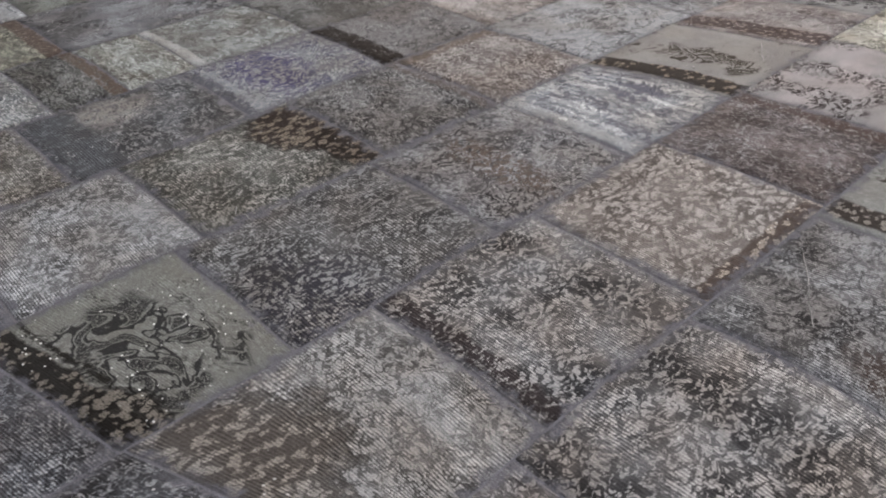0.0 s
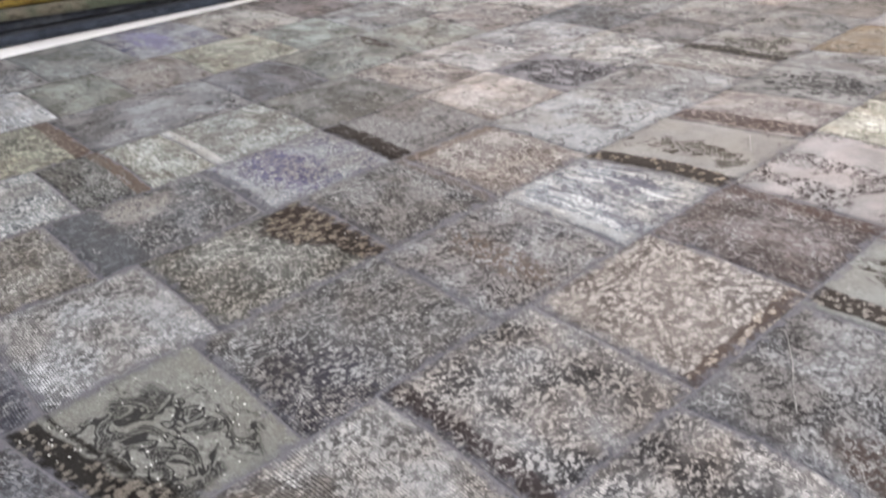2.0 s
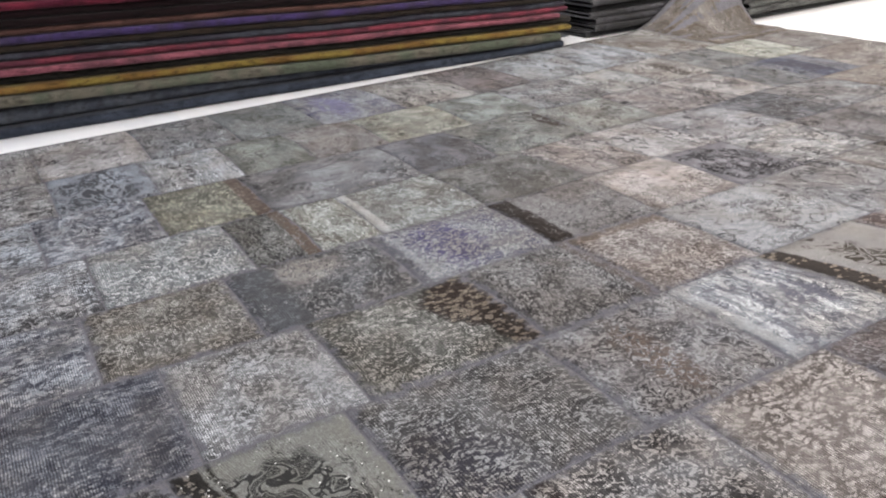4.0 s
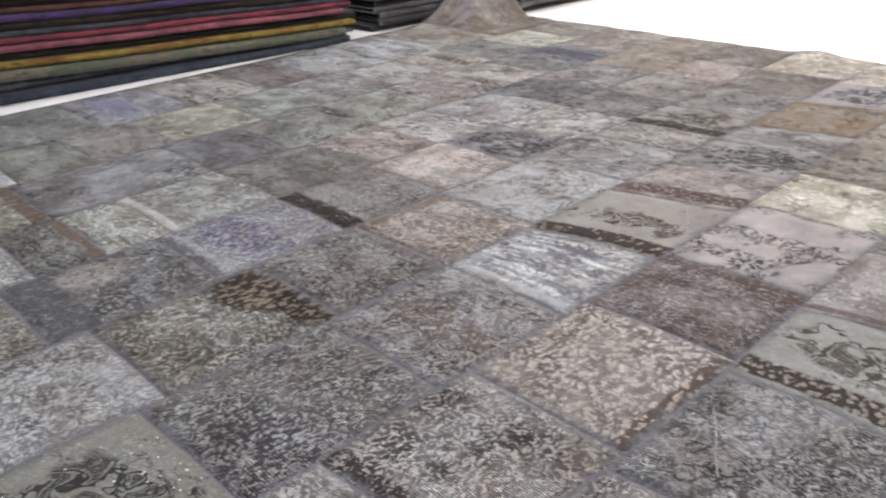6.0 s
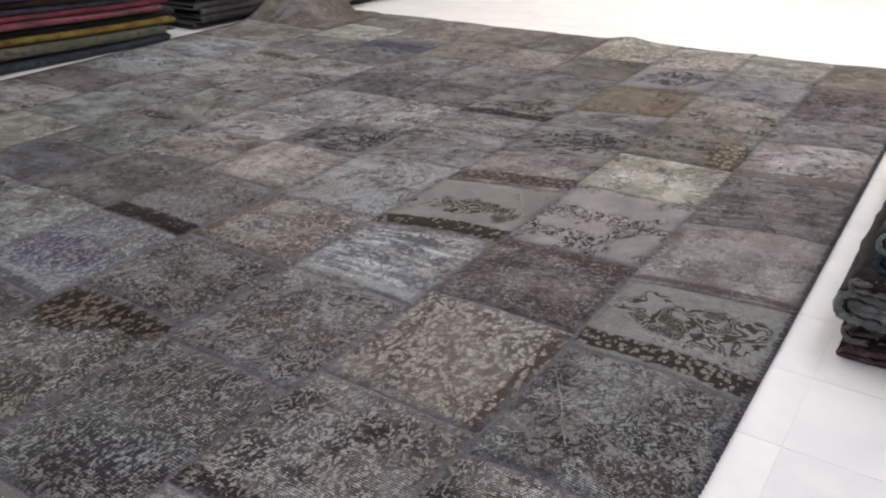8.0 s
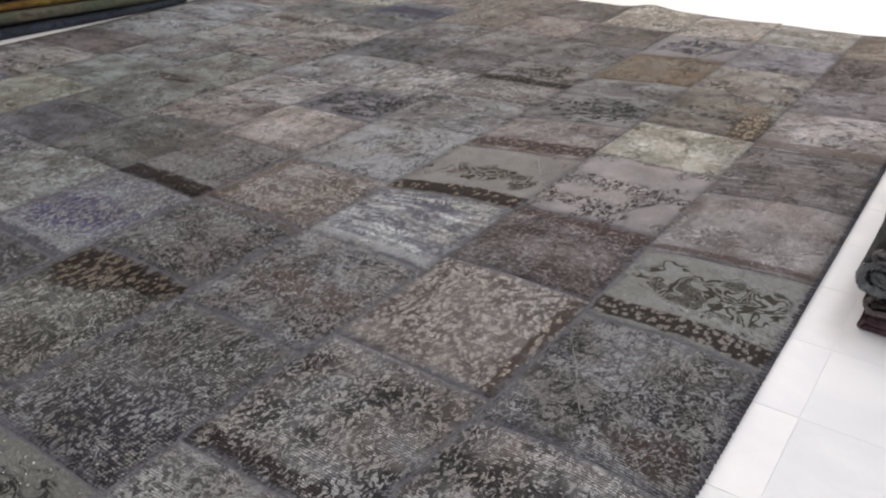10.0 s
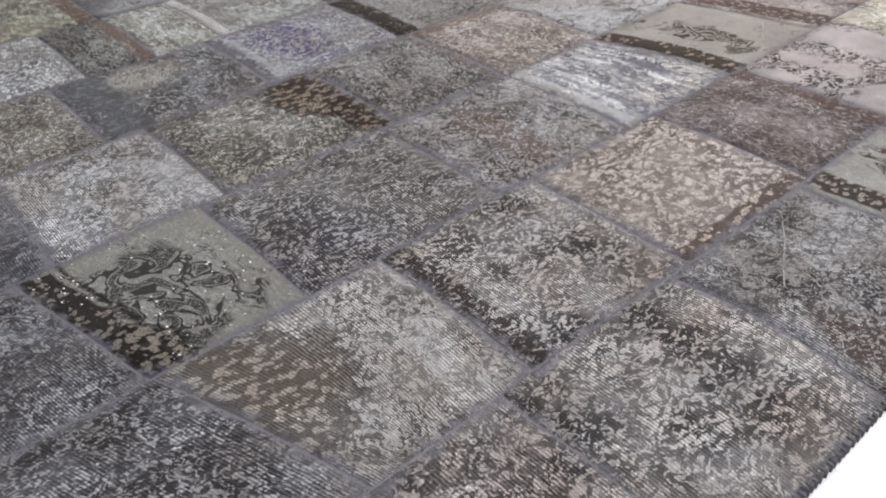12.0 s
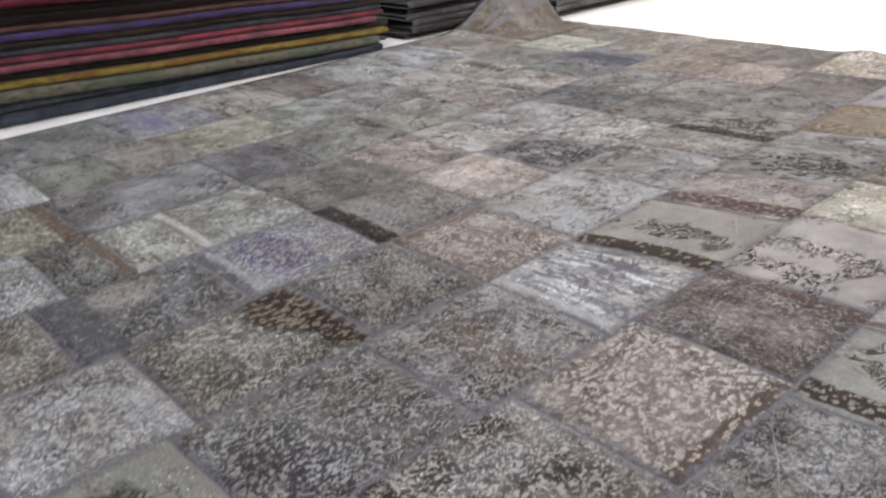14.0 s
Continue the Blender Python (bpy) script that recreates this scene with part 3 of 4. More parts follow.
column(-1.86, -1.41, 0.02, -2.35,
       (-2, BLUE, NAVY, CHALK, K, 0.7, 0.4, {}),
       (-1.56, (0.15, 0.16, 0.18), NAVY, CHALK, K, 0.6, 0.45, {}),
       (-1.11, (0.14, 0.13, 0.105), (0.055, 0.048, 0.04), BONE, M, 0.85, 0.55, {"second": (0.125, 0.12, 0.105)}),
       (-0.575, (0.088, 0.091, 0.095), (0.04, 0.042, 0.045), PALE, M, 0.8, 0.4, {"bands": [("v", 0.04, 0.3, (0.042, 0.044, 0.048), (0.085, 0.088, 0.09))], "blots": [(0.25, 0.5, 0.22, 0.24, (0.2, 0.19, 0.175), None)], "second": (0.09, 0.088, 0.09)}),
       (-0.065, (0.165, 0.17, 0.165), (0.075, 0.07, 0.13), PALE, M, 0.75, 0.45, {"blots": [(0.45, 0.42, 0.5, 0.24, (0.045, 0.038, 0.105), None)], "bands": [("v", 0.0, 0.07, (0.06, 0.06, 0.07), None), ("v", 0.1, 0.13, (0.145, 0.145, 0.155), None)], "second": (0.16, 0.17, 0.165)}),
       (0.42, (0.108, 0.102, 0.1), (0.05, 0.045, 0.043), (0.16, 0.155, 0.15), M, 1.0, 0.26, {"bands": [("v", 0.0, 0.2, (0.017, 0.012, 0.009), None)], "second": (0.13, 0.12, 0.118)}),
       (0.86, (0.225, 0.2, 0.185), (0.1, 0.08, 0.07), CHALK, M, 0.8, 0.33, {}),
       (1.25, (0.125, 0.12, 0.135), INK, PALE, C, 1.0, 0.75, {}),
       (1.72, (0.155, 0.148, 0.142), DUSK, BONE, K, 0.6, 0.45, {}),
       (2.12, (0.12, 0.11, 0.11), DUSK, PALE, S, 0.6, 0.4, {}),
       (2.62, (0.14, 0.138, 0.142), DUSK, PALE, P, 1.0, 0.5, {}),
       (3.1, (0.165, 0.145, 0.14), DUSK, BONE, M, 0.9, 0.4, {"second": (0.18, 0.15, 0.14)}),
       (3.66, (0.13, 0.115, 0.1), BROWN, PALE, M, 0.8, 0.5, {}))
column(-2.33, -1.86, 0.06, -2.35,
       (-1.95, BLUE, DUSK, CHALK, K, 0.7, 0.4, {}),
       (-1.48, (0.16, 0.165, 0.175), DUSK, CHALK, M, 0.8, 0.4, {}),
       (-0.98, TEAL, (0.085, 0.095, 0.1), CHALK, M, 0.9, 0.4, {}),
       (-0.74, (0.14, 0.142, 0.125), DUSK, PALE, M, 0.8, 0.4, {"bands": [("v", 0.78, 1.02, (0.075, 0.05, 0.035), None)]}),
       (-0.5, (0.25, 0.245, 0.2), (0.13, 0.12, 0.1), (0.37, 0.365, 0.32), M, 0.7, 0.3, {}),
       (-0.06, (0.19, 0.19, 0.17), (0.1, 0.095, 0.08), CHALK, M, 0.8, 0.4, {"bands": [("v", 0.0, 0.1, (0.24, 0.24, 0.23), None)]}),
       (0.45, (0.12, 0.115, 0.105), (0.055, 0.05, 0.042), PALE, M, 0.9, 0.5, {}),
       (0.8, (0.165, 0.15, 0.145), DUSK, PALE, M, 0.8, 0.4, {}),
       (1.2, (0.15, 0.142, 0.14), DUSK, PALE, S, 0.7, 0.4, {}),
       (1.68, (0.155, 0.14, 0.135), DUSK, BONE, K, 0.6, 0.45, {}),
       (2.08, (0.12, 0.115, 0.118), DUSK, PALE, P, 1.0, 0.4, {}),
       (2.6, (0.15, 0.145, 0.145), DUSK, PALE, M, 0.7, 0.4, {}),
       (3.12, (0.125, 0.105, 0.09), DUSK, PALE, M, 0.8, 0.5, {"second": (0.15, 0.13, 0.11)}),
       (3.66, (0.16, 0.145, 0.13), BROWN, BONE, M, 0.8, 0.4, {}))
column(-2.84, -2.33, 0.0, -2.35,
       (-2, BLUE, DUSK, CHALK, K, 0.7, 0.4, {}),
       (-1.6, (0.16, 0.165, 0.175), DUSK, CHALK, K, 0.7, 0.4, {}),
       (-1.17, (0.145, 0.15, 0.165), NAVY, CHALK, K, 0.5, 0.5, {}),
       (-0.75, (0.165, 0.168, 0.13), (0.075, 0.072, 0.055), (0.28, 0.275, 0.2), M, 0.7, 0.42, {"bands": [("v", 0.84, 1.02, (0.06, 0.04, 0.03), (0.12, 0.1, 0.09))]}),
       (-0.06, (0.135, 0.138, 0.148), DUSK, PALE, M, 1.0, 0.42, {}),
       (0.33, (0.1, 0.093, 0.096), (0.055, 0.05, 0.052), MAUVE, M, 0.8, 0.4, {}),
       (0.87, (0.15, 0.148, 0.13), DUSK, PALE, P, 1.0, 0.4, {"blots": [(0.35, 0.93, 0.4, 0.1, (0.03, 0.02, 0.016), None)]}),
       (1.35, (0.135, 0.135, 0.12), (0.06, 0.045, 0.035), PALE, P, 1.0, 0.4, {}),
       (1.8, (0.12, 0.11, 0.11), DUSK, PALE, P, 1.0, 0.4, {}),
       (2.2, (0.155, 0.145, 0.14), DUSK, BONE, S, 0.6, 0.4, {}),
       (2.55, (0.15, 0.145, 0.14), DUSK, PALE, M, 0.7, 0.35, {}),
       (2.98, (0.13, 0.13, 0.145), (0.05, 0.05, 0.065), PALE, M, 0.6, 0.5, {"bands": [("v", 0.2, 0.6, (0.04, 0.042, 0.065), None)]}),
       (3.66, (0.17, 0.15, 0.135), BROWN, BONE, M, 0.8, 0.45, {}))
column(-3.36, -2.84, 0.0, -2.35,
       (-1.9, BLUE, DUSK, CHALK, K, 0.7, 0.4, {}),
       (-1.49, GREY, DUSK, CHALK, K, 0.7, 0.4, {}),
       (-1.08, (0.13, 0.135, 0.15), (0.05, 0.055, 0.065), PALE, C, 0.7, 0.8, {}),
       (-0.7, (0.165, 0.16, 0.155), DUSK, CHALK, S, 0.6, 0.35, {}),
       (-0.35, (0.15, 0.155, 0.135), (0.065, 0.068, 0.052), PALE, M, 0.8, 0.5, {}),
       (0.03, (0.155, 0.15, 0.15), (0.075, 0.055, 0.045), PALE, M, 0.9, 0.45, {}),
       (0.52, (0.18, 0.18, 0.148), (0.09, 0.09, 0.07), (0.29, 0.285, 0.23), M, 0.7, 0.42, {}),
       (0.95, (0.17, 0.172, 0.15), (0.065, 0.065, 0.05), PALE, P, 1.0, 0.6, {}),
       (1.45, (0.15, 0.142, 0.138), DUSK, PALE, M, 0.8, 0.4, {}),
       (1.85, (0.16, 0.155, 0.145), DUSK, PALE, M, 0.8, 0.35, {}),
       (2.3, (0.155, 0.148, 0.14), (0.06, 0.045, 0.04), PALE, P, 1.0, 0.5, {"blots": [(0.6, 0.55, 0.42, 0.12, (0.045, 0.036, 0.028), None)]}),
       (2.75, (0.15, 0.155, 0.155), DUSK, PALE, P, 1.0, 0.4, {}),
       (3.2, (0.26, 0.25, 0.195), (0.12, 0.105, 0.08), (0.36, 0.345, 0.28), M, 0.7, 0.3, {}),
       (3.66, (0.16, 0.14, 0.125), BROWN, BONE, K, 0.5, 0.5, {}))
column(-4.06, -3.36, 0.0, -2.35,
       (-1.95, GREY, DUSK, PALE, S, 0.7, 0.4, {}),
       (-1.5, GREY, DUSK, PALE, S, 0.7, 0.4, {}),
       (-1, (0.14, 0.13, 0.125), DUSK, PALE, K, 0.3, 0.4, {}),
       (-0.55, (0.13, 0.122, 0.118), DUSK, PALE, P, 1.0, 0.4, {}),
       (-0.1, (0.15, 0.15, 0.14), (0.06, 0.06, 0.05), PALE, M, 0.8, 0.4, {}),
       (0.4, (0.15, 0.148, 0.15), (0.07, 0.065, 0.13), PALE, M, 0.7, 0.4, {"blots": [(0.5, 0.4, 0.4, 0.2, (0.085, 0.08, 0.15), None)]}),
       (0.9, (0.165, 0.158, 0.15), DUSK, PALE, K, 0.3, 0.4, {}),
       (1.3, (0.12, 0.1, 0.098), DUSK, PALE, P, 1.0, 0.4, {}),
       (1.85, (0.16, 0.155, 0.15), (0.055, 0.05, 0.045), CHALK, P, 1.0, 0.5, {}),
       (2.35, (0.155, 0.152, 0.152), DUSK, CHALK, P, 1.0, 0.4, {}),
       (2.9, (0.14, 0.13, 0.12), RUST, PALE, K, 0.5, 0.5, {}),
       (3.66, (0.14, 0.125, 0.11), RUST, BONE, K, 0.4, 0.55, {}))


# ---- folded rugs in stacks ----
def folded_rug(name, label, group, nose, back, y0, y1, z0, height, tone, other, seed, bow=0.0, skew=0.0, mess=1.0, taper=0.0):
    """A rug folded once: two leaves that meet in a round nose at x = nose, the free edges at x = back."""
    mat = pile_material("wool_pile", tuple(c * 0.82 for c in tone), tuple(c * 0.82 for c in other), seed)
    way = 1 if nose > back else -1
    h, leaf = height / 2, min(0.022, height * 0.3)
    outline = []
    for k in range(9):
        a = math.pi * (k / 8 - 0.5)
        outline.append((h * 0.9 * math.cos(a), h * math.sin(a)))
    gap = h - leaf
    inner = []
    for k in range(7):
        a = math.pi * (0.5 - k / 6)
        inner.append((gap * 0.8 * math.cos(a), gap * math.sin(a)))
    deep = abs(nose - back)
    core = h * 0.9
    ring = [(-deep + core, -h)] + outline + [(-deep + core, h), (-deep + core, gap * 0.6)] + [(x - 0.004, z) for x, z in inner] + [(-deep + core, -gap * 0.6)]
    steps = max(8, int((y1 - y0) / 0.09))
    verts, faces, m = [], [], len(ring)
    ease = min(0.035, height * 0.7)
    stations = [y0 + (y1 - ease - y0) * k / steps for k in range(steps + 1)] + [y1 - ease * (1 - b) for b in (0.4, 0.7, 0.88, 0.97)]
    steps = len(stations) - 1
    for s, y in enumerate(stations):
        f = (y - y0) / (y1 - y0)
        close = math.sqrt(max(0.04, 1 - max(0.0, (y - y1 + ease) / ease) ** 2))
        wave = 0.012 * noise.noise(Vector((y * 1.7, seed * 3.1, 0))) + 0.005 * noise.noise(Vector((y * 6, seed * 1.3, 4)))
        sag = 0.012 * noise.noise(Vector((y * 1.1, seed * 0.16, 8))) + bow * (f - 0.5)
        thin = max(0.12, 1 - taper * max(0.0, y + 1.25)) if taper else 1.0
        squeeze = 1 + 0.10 * noise.noise(Vector((y * 2.2, seed * 5.0, 2)))
        for x, z in ring:
            rough = 0.003 * noise.noise(Vector((x * 40 + seed, y * 40, z * 40)))
            verts.append((nose + skew * (y - y1) + way * (x - core - (1 - close) * ease + wave * mess + rough * mess), y + (0.01 * noise.noise(Vector((x * 20, z * 30, seed))) if s in (0, steps) else 0), z0 + (h + z * squeeze * close) * thin + sag + rough))
    for s in range(steps):
        for k in range(m):
            a, b = s * m + k, s * m + (k + 1) % m
            faces.append((a, b, b + m, a + m) if way > 0 else (b, a, a + m, b + m))
    cap = list(range(m))
    faces.append(tuple(cap) if way > 0 else tuple(reversed(cap)))
    faces.append(tuple(steps * m + k for k in (reversed(cap) if way > 0 else cap)))
    ob = mesh_object(name, verts, faces, mat, None, True, None, ((nose + back) / 2, (y0 + y1) / 2, z0))
    return tagged(ob, label, "folded rug", group)


WEST = "rugs in the coloured stack"
west_layers = [
    # height, nose shift, north end shift, colours, label
    (0.062, 0.02, 0.02, (0.032, 0.039, 0.055), (0.045, 0.056, 0.078), "dark navy folded rug at the foot of a stack"),
    (0.1, -0.025, 0.10, (0.095, 0.104, 0.12), (0.058, 0.066, 0.085), "slate blue-grey folded wool rug thinning along a stack"),
    (0.066, 0.035, -0.01, (0.125, 0.115, 0.09), (0.078, 0.092, 0.066), "beige and sage green folded wool rug in a stack"),
    # from here up most tones are darkened, overhang shade put into the colour
    (0.044, 0.02, 0.08, (0.162, 0.0918, 0.027), (0.205, 0.151, 0.0378), "ochre yellow folded wool rug in a stack"),
    (0.050, -0.02, 0.12, (0.0217, 0.0205, 0.0174), (0.031, 0.0279, 0.0248), "dark olive folded wool rug in a stack"),
    (0.040, 0.02, -0.02, (0.235, 0.075, 0.098), (0.129, 0.0496, 0.0645), "rose pink folded wool rug in a stack"),
    (0.038, 0.0, 0.06, (0.2, 0.042, 0.062), (0.0992, 0.0298, 0.0446), "crimson pink folded wool rug in a stack"),
    (0.042, -0.01, 0.04, (0.0605, 0.0645, 0.0806), (0.0363, 0.0322, 0.0443), "blue-grey folded wool rug in a stack"),
    (0.040, 0.01, 0.05, (0.0248, 0.0198, 0.0155), (0.0372, 0.0248, 0.0186), "dark brown folded wool rug in a stack"),
    (0.044, 0.02, 0.0, (0.055, 0.036, 0.115), (0.0369, 0.0263, 0.0527), "deep violet folded wool rug in a stack"),
    (0.040, 0.0, 0.06, (0.102, 0.0512, 0.0418), (0.0651, 0.0326, 0.0279), "terracotta folded wool rug in a stack"),
    (0.050, 0.01, 0.02, (0.00868, 0.00434, 0.00496), (0.0124, 0.00558, 0.00682), "wine-black folded wool rug in a stack"),
    (0.046, 0.0, 0.05, (0.0124, 0.00434, 0.0062), (0.00868, 0.00434, 0.00496), "dark maroon folded wool rug in a stack"),
    (0.048, 0.02, 0.03, (0.124, 0.0149, 0.0298), (0.0744, 0.00992, 0.0224), "crimson red folded wool rug in a stack"),
    (0.046, 0.0, 0.02, (0.0124, 0.00744, 0.00868), (0.00744, 0.00496, 0.00496), "dark plum folded wool rug in a stack")]
z = 0.002
for k, (high, shift, north, tone, other, label) in enumerate(west_layers):
    folded_rug("folded_rug", label, WEST, -4.14 + shift, -5.35, -3.4, 2.12 + north, z - (0.019 if k > 1 else 0), high * 0.92, tone, other, k + 1, -0.185 if k > 1 else 0.0, 0.066, 1.0, 0.27 if k == 1 else 0.0)
    z += high

DARK = "rugs in the dark stack"
z = 0.002
for k in range(9):
    shade = 0.03 + 0.02 * (k * 5 % 4)
    folded_rug("folded_rug", "charcoal folded wool rug in a dark stack", DARK, -4.28 + 0.02 * (k * 3 % 4), -5.7, 2.47 + 0.015 * (k * 7 % 5), 3.6, z, 0.046,
               (shade, shade, shade * 1.1), (shade * 0.6, shade * 0.6, shade * 0.62), 30 + k)
    z += 0.047
z = 0.002
for k in range(8):
    shade = 0.04 + 0.02 * (k * 3 % 4)
    folded_rug("folded_rug", "dark grey-green folded wool rug in a far stack", "rugs in the far stack", -3.93 + 0.02 * (k * 3 % 4), -5.7, 3.74 + 0.02 * (k * 7 % 5), 7.2, z, 0.046,
               (shade, shade * 1.05, shade), (shade * 0.6, shade * 0.6, shade * 0.6), 50 + k)
    z += 0.047

EAST = "rugs in the near stack"


def looped_rug(label, nose, back, y0, y1, z0, height, tone, other, seed, leaves=2):
    """A soft rug folded over and over: nested loops show at its end, the outer one nosing out at x = nose."""
    mat = pile_material("wool_pile", tuple(c * 0.3 for c in tone), tuple(c * 0.4 for c in other), seed)
    verts, faces = [], []
    leaf = height / (2 * leaves + 0.35)
    steps = max(8, int((y1 - y0) / 0.06))
    for k in range(leaves):
        h = height / 2 - k * leaf * 1.12
        gap = max(h - leaf, 0.004)
        start = k * leaf * 1.25
        ring = [(back - nose, -h)]
        for m in range(9):
            a = math.pi * (m / 8 - 0.5)
            ring.append((start + h * (1 - math.cos(a)), h * math.sin(a)))
        ring.append((back - nose, h))
        ring.append((back - nose, gap))
        for m in range(9):
            a = math.pi * (0.5 - m / 8)
            ring.append((start + leaf + gap * (1 - math.cos(a)), gap * math.sin(a)))
        ring.append((back - nose, -gap))
        base, count = len(verts), len(ring)
        for t in range(steps + 1):
            y = y0 + (y1 - y0) * t / steps
            near = 1.0 if t < 3 else 0.4
            sway = 0.012 * noise.noise(Vector((y * 2.4, seed * 1.7, k)))
            flop = 0.010 * near * noise.noise(Vector((seed * 2.9, k * 4.0, y * 3.0)))
            for x, z in ring:
                r = noise.noise_vector(Vector((x * 22 + seed, y * 22, z * 22)))
                f = noise.noise_vector(Vector((x * 90 + seed, y * 90, z * 90)))
                verts.append((nose + x + sway + 0.008 * r.x + 0.0045 * f.x,
                              y + (0.016 * r.y + 0.006 * f.y + 0.012 * k if t == 0 else 0),
                              z0 + height / 2 + z * (1 + 0.12 * r.z) + flop * max(0.0, 1 - x * 2) + 0.004 * r.z + 0.004 * f.z))
        for t in range(steps):
            for m in range(count):
                a, b = base + t * count + m, base + t * count + (m + 1) % count
                faces.append((b, a, a + count, b + count))
        half = count // 2
        for m in range(half - 1):
            faces.append((base + m, base + m + 1, base + count - 2 - m, base + count - 1 - m))
    centre = ((nose + back) / 2, (y0 + y1) / 2, z0)
    ob = mesh_object("folded_rug", verts, faces, mat, None, True, None, centre)
    for k in range(leaves):
        # the whipped end of each loop
        h = height / 2 - k * leaf * 1.12 - leaf / 2
        start, way = k * leaf * 1.25 + leaf / 2, []
        for m in range(40):
            way.append((0.42 - 0.42 * m / 40 + (start + h) * m / 40, -h))
        for m in range(17):
            a = math.pi * (m / 16 - 0.5)
            way.append((start + h * (1 - math.cos(a)), h * math.sin(a)))
        for m in range(1, 41):
            way.append((start + h + (0.42 - start - h) * m / 40, h))
        cv, cf = [], []
        for m, (x, z) in enumerate(way):
            (ax, az), (bx, bz) = way[max(0, m - 1)], way[min(len(way) - 1, m + 1)]
            side = Vector((az - bz, 0, bx - ax)).normalized()
            sway = 0.012 * noise.noise(Vector((y0 * 2.4, seed * 1.7, k)))
            flop = 0.010 * noise.noise(Vector((seed * 2.9, k * 4.0, y0 * 3.0))) * max(0.0, 1 - x * 2)
            for g in range(8):
                c = 2 * math.pi * g / 8
                f = noise.noise_vector(Vector((x * 70 + seed, g * 3.0, z * 70)))
                r = noise.noise_vector(Vector((x * 22 + seed, y0 * 22, z * 22)))
                e = noise.noise_vector(Vector((x * 260 + seed, g * 2.0, z * 260)))
                d = side * (leaf * 0.5 * math.cos(c)) + Vector((0, leaf * 0.55 * math.sin(c), 0)) + f * leaf * 0.34 + e * leaf * 0.36
                cv.append((nose + x + sway + 0.008 * r.x + d.x, y0 + 0.016 * r.y + 0.012 * k + d.y, z0 + height / 2 + z * (1 + 0.12 * r.z) + flop + 0.004 * r.z + d.z))
        for m in range(len(way) - 1):
            for g in range(8):
                a, b = m * 8 + g, m * 8 + (g + 1) % 8
                cf.append((a, b, b + 8, a + 8))
        edge = mesh_object("selvedge", [tuple(Vector(p) - Vector(centre)) for p in cv], cf, pile_material("selvedge", tuple(min(0.3, c * 2.2 + 0.05) for c in tone), tone, seed + k * 0.37), ob, True)
        edge["label"] = "paler whipped end of the fold"
    return tagged(ob, label, "folded rug", EAST)


east_layers = [
    (0.036, 0.020, 1, (0.045, 0.022, 0.028), (0.07, 0.045, 0.045), "maroon folded rug at the foot of a stack"),
    (0.062, 0.010, 2, (0.05, 0.036, 0.036), (0.025, 0.025, 0.04), "brown and navy folded wool rug in a stack"),
    (0.095, -0.012, 2, (0.11, 0.115, 0.12), (0.05, 0.052, 0.056), "grey folded wool rug with looped ends in a stack"),
    (0.040, 0.010, 1, (0.05, 0.044, 0.044), (0.07, 0.062, 0.055), "brown-grey folded wool rug in a stack"),
    (0.062, 0.050, 2, (0.028, 0.045, 0.058), (0.016, 0.024, 0.034), "teal blue folded wool rug in a stack"),
    (0.060, 0.040, 2, (0.09, 0.11, 0.105), (0.04, 0.05, 0.052), "sage grey folded wool rug in a stack"),
    (0.050, 0.070, 1, (0.1, 0.08, 0.045), (0.05, 0.04, 0.035), "olive brown folded wool rug in a stack"),
    (0.060, 0.080, 2, (0.08, 0.088, 0.095), (0.04, 0.04, 0.045), "blue-grey folded wool rug in a stack")]
z = 0.002
for k, (high, shift, leaves, tone, other, label) in enumerate(east_layers):
    looped_rug(label, 0.583 + shift, 1.78, 0.39 + 0.5 * max(shift, 0) + 0.015 * (k * 5 % 3), 2.3, z, high * 0.97, tone, other, 70 + k, leaves)
    z += high


# ---- loose white threads on the rug ----
def thread(label, *way):
    """A thin thread that lies on the rug along the given places."""
    verts, faces, r = [], [], 0.0013
    ring = 5
    fine = []
    for (ax, ay), (bx, by) in zip(way, way[1:]):
        fine += [(ax + (bx - ax) * k / 5, ay + (by - ay) * k / 5) for k in range(5)]
    fine.append(way[-1])
    for k, (x, y) in enumerate(fine):
        x, y = x + 0.002 * noise.noise(Vector((x * 60, y * 60, 5))), y + 0.002 * noise.noise(Vector((x * 60, y * 60, 15)))
        a, b = fine[max(0, k - 1)], fine[min(len(fine) - 1, k + 1)]
        side = Vector((a[1] - b[1], b[0] - a[0], 0)).normalized()
        for m in range(ring):
            g = 2 * math.pi * m / ring
            off = side * (r * math.cos(g))
            verts.append((x + off.x, y + off.y, rug_height(round(x, 4), round(y, 4)) + 0.0022 + r * math.sin(g)))
    for k in range(len(fine) - 1):
        for m in range(ring):
            a, b = k * ring + m, k * ring + (m + 1) % ring
            faces.append((a, b, b + ring, a + ring))
    x, y = fine[0]
    ob = mesh_object("thread", verts, faces, COTTON, None, True, None, (x, y, rug_height(round(x, 4), round(y, 4))))
    return tagged(ob, label, "thread")


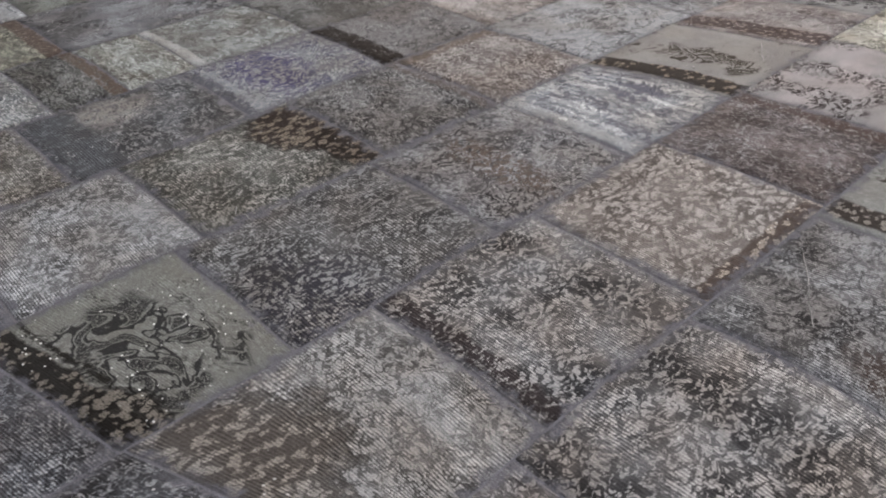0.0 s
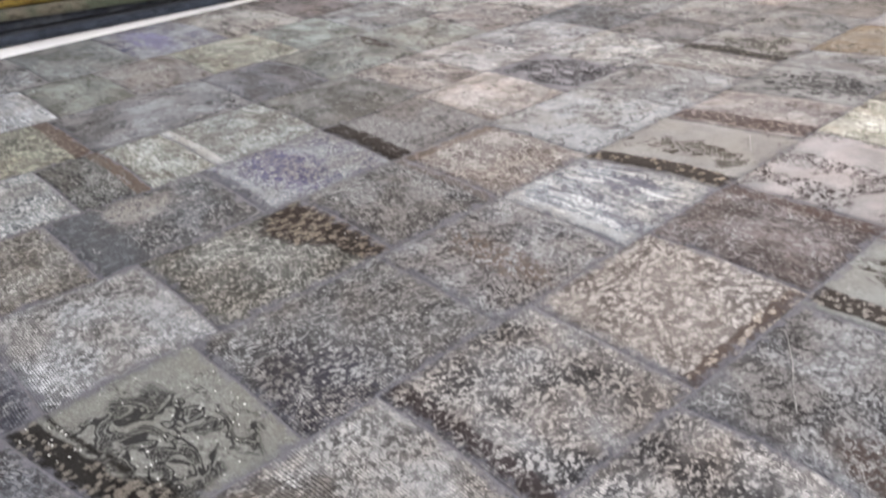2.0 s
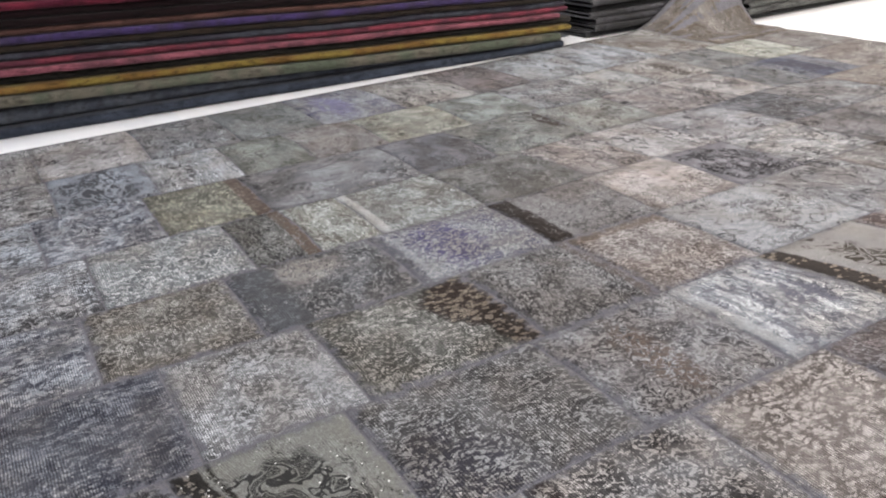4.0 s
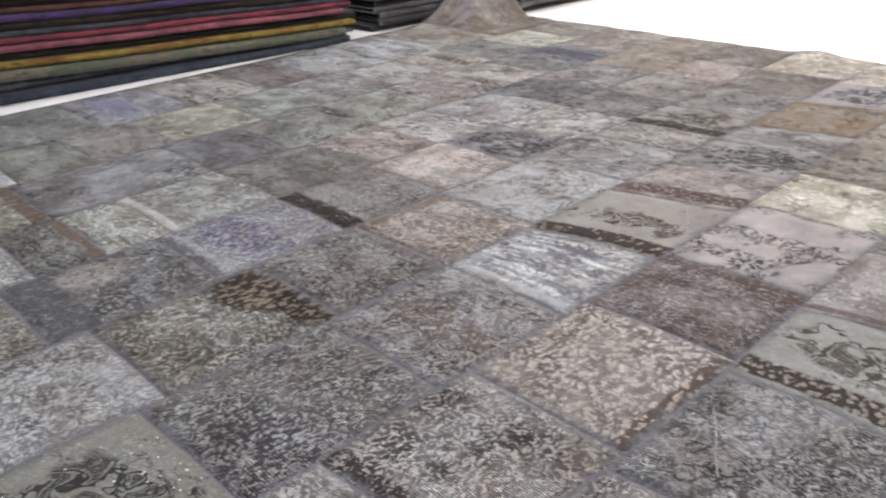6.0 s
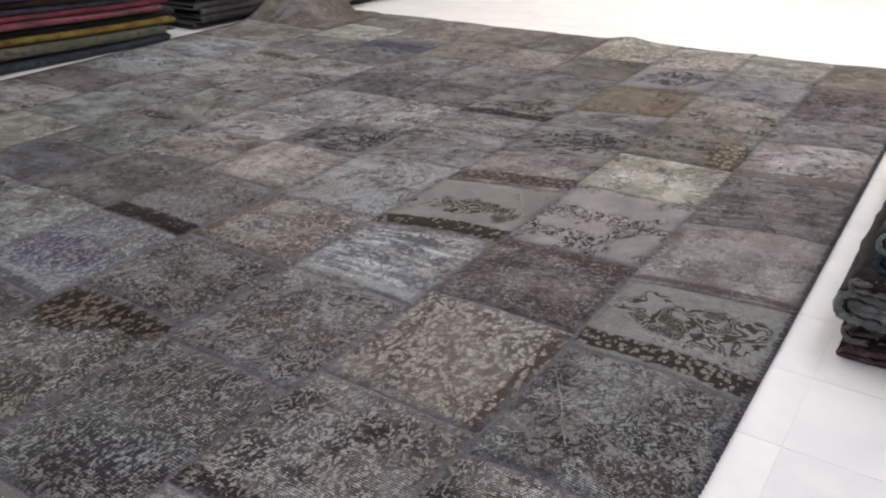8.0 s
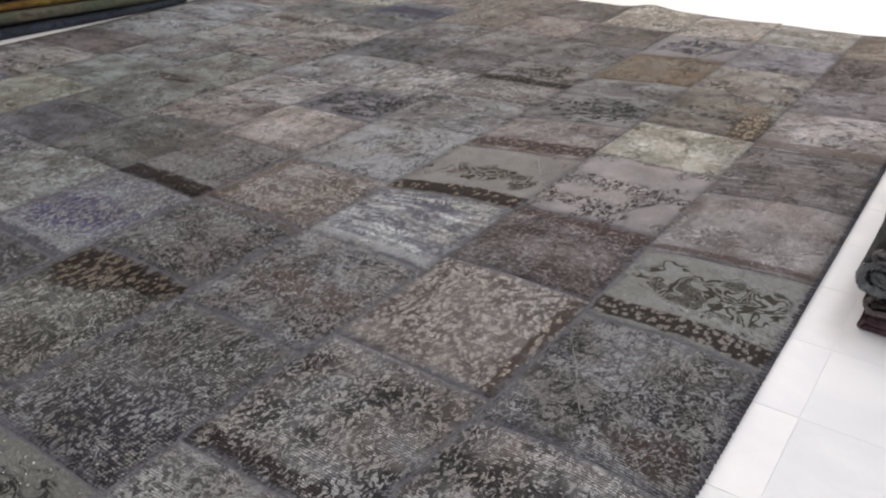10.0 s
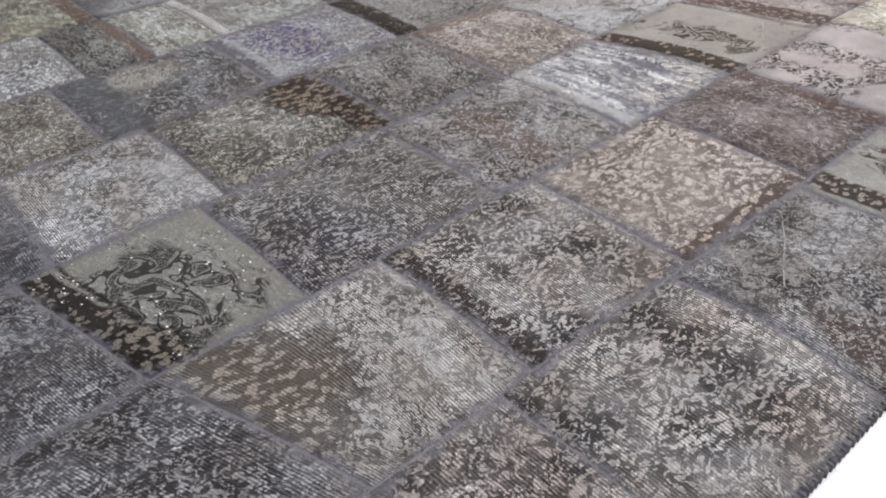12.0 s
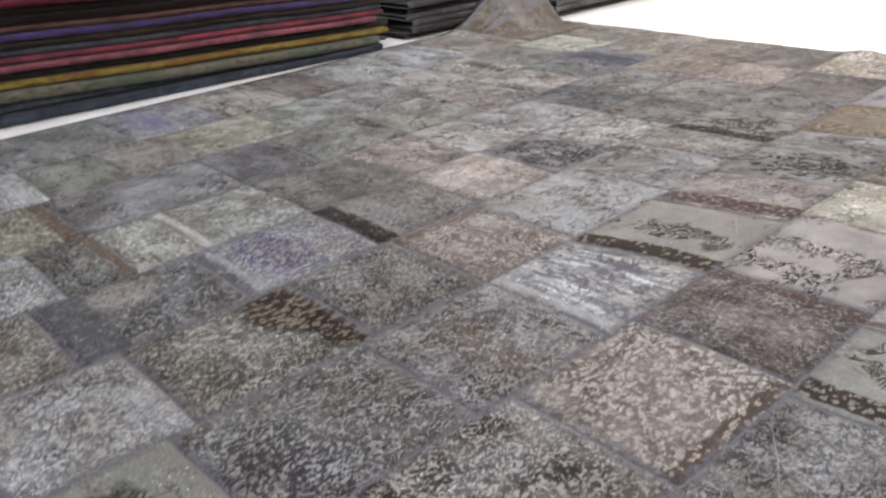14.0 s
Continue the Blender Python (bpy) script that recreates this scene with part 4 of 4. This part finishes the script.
COTTON = pile_material("cotton_thread", (0.27, 0.265, 0.26), (0.2, 0.195, 0.19), 95)
thread("loose white cotton thread lying on a grey square", (0.044, -0.102), (0.107, -0.199), (0.145, -0.277), (0.189, -0.346))
thread("short white cotton thread lying on an olive square", (-0.616, 0.908), (-0.575, 0.838), (-0.538, 0.783))
thread("crinkled white thread lying on the olive square", (0.233, 0.43), (0.255, 0.41), (0.27, 0.418), (0.293, 0.445), (0.312, 0.42), (0.335, 0.409), (0.355, 0.445), (0.375, 0.425), (0.4, 0.43))
thread("small curled white thread lying on the rug", (-1.0, -0.878), (-0.965, -0.9), (-0.955, -0.88), (-0.93, -0.885))

# ---- stitching along the rug's east edge ----
verts, faces = [], []
rng = random.Random(5)
y = -1.9
while y < EDGE_N - 0.03:
    long, wide = rng.uniform(0.006, 0.014), rng.uniform(0.002, 0.004)
    top = rug_height(round(EDGE_E - 0.02, 4), round(y, 4)) + 0.002
    v, f = box_data(EDGE_E - long, EDGE_E + 0.004, y, y + wide, 0.001, top + 0.002, 0.001)
    faces += [tuple(i + len(verts) for i in g) for g in f]
    verts += v
    y += rng.uniform(0.012, 0.022)
tagged(mesh_object("whip_stitch", verts, faces, pile_material("thread", (0.095, 0.096, 0.108), (0.075, 0.076, 0.086), 90), rug), "dark blue-grey edge stitching", kind="stuff")

# ---- floor tiles ----
PITCH = 0.31
rng = random.Random(11)
tile_v, tile_f = box_data(0.0005, PITCH - 0.0005, 0.0005, PITCH - 0.0005, -0.01, 0.0, 0.0005)
tile_mesh = bpy.data.meshes.new("tile")
tile_mesh.from_pydata(tile_v, [], tile_f)
tile_mesh.materials.append(TILE)
rest_v, rest_f = [], []
nx0, nx1 = math.ceil((X0 - 0.265) / PITCH), math.floor((X1 - 0.265) / PITCH)
ny0, ny1 = math.ceil((Y0 + 0.05) / PITCH), math.floor((Y1 + 0.05) / PITCH)
for i in range(nx0, nx1):
    for j in range(ny0, ny1):
        tx, ty = 0.265 + i * PITCH, -0.05 + j * PITCH
        tip = rng.uniform(-0.0003, 0.0003)
        near = (0.2 < tx < 1.7 and -1.6 < ty < 3.4) or (-3.4 < tx < 1.7 and 3.4 < ty < 5.6) or (-4.5 < tx < -3.9 and -1.6 < ty < 2.9)
        if near:
            tile = new("tile", tile_mesh)
            tile.location = (tx, ty, tip)
            tile.parent = slab
        elif not (-3.6 < tx < 0.1 and -2.2 < ty < 2.6):
            rest_f += [tuple(k + len(rest_v) for k in g) for g in tile_f]
            rest_v += [(x + tx, y + ty, zz + tip) for x, y, zz in tile_v]
tagged(mesh_object("tile_field", rest_v, rest_f, TILE, slab), "white marble floor tiles", kind="stuff")
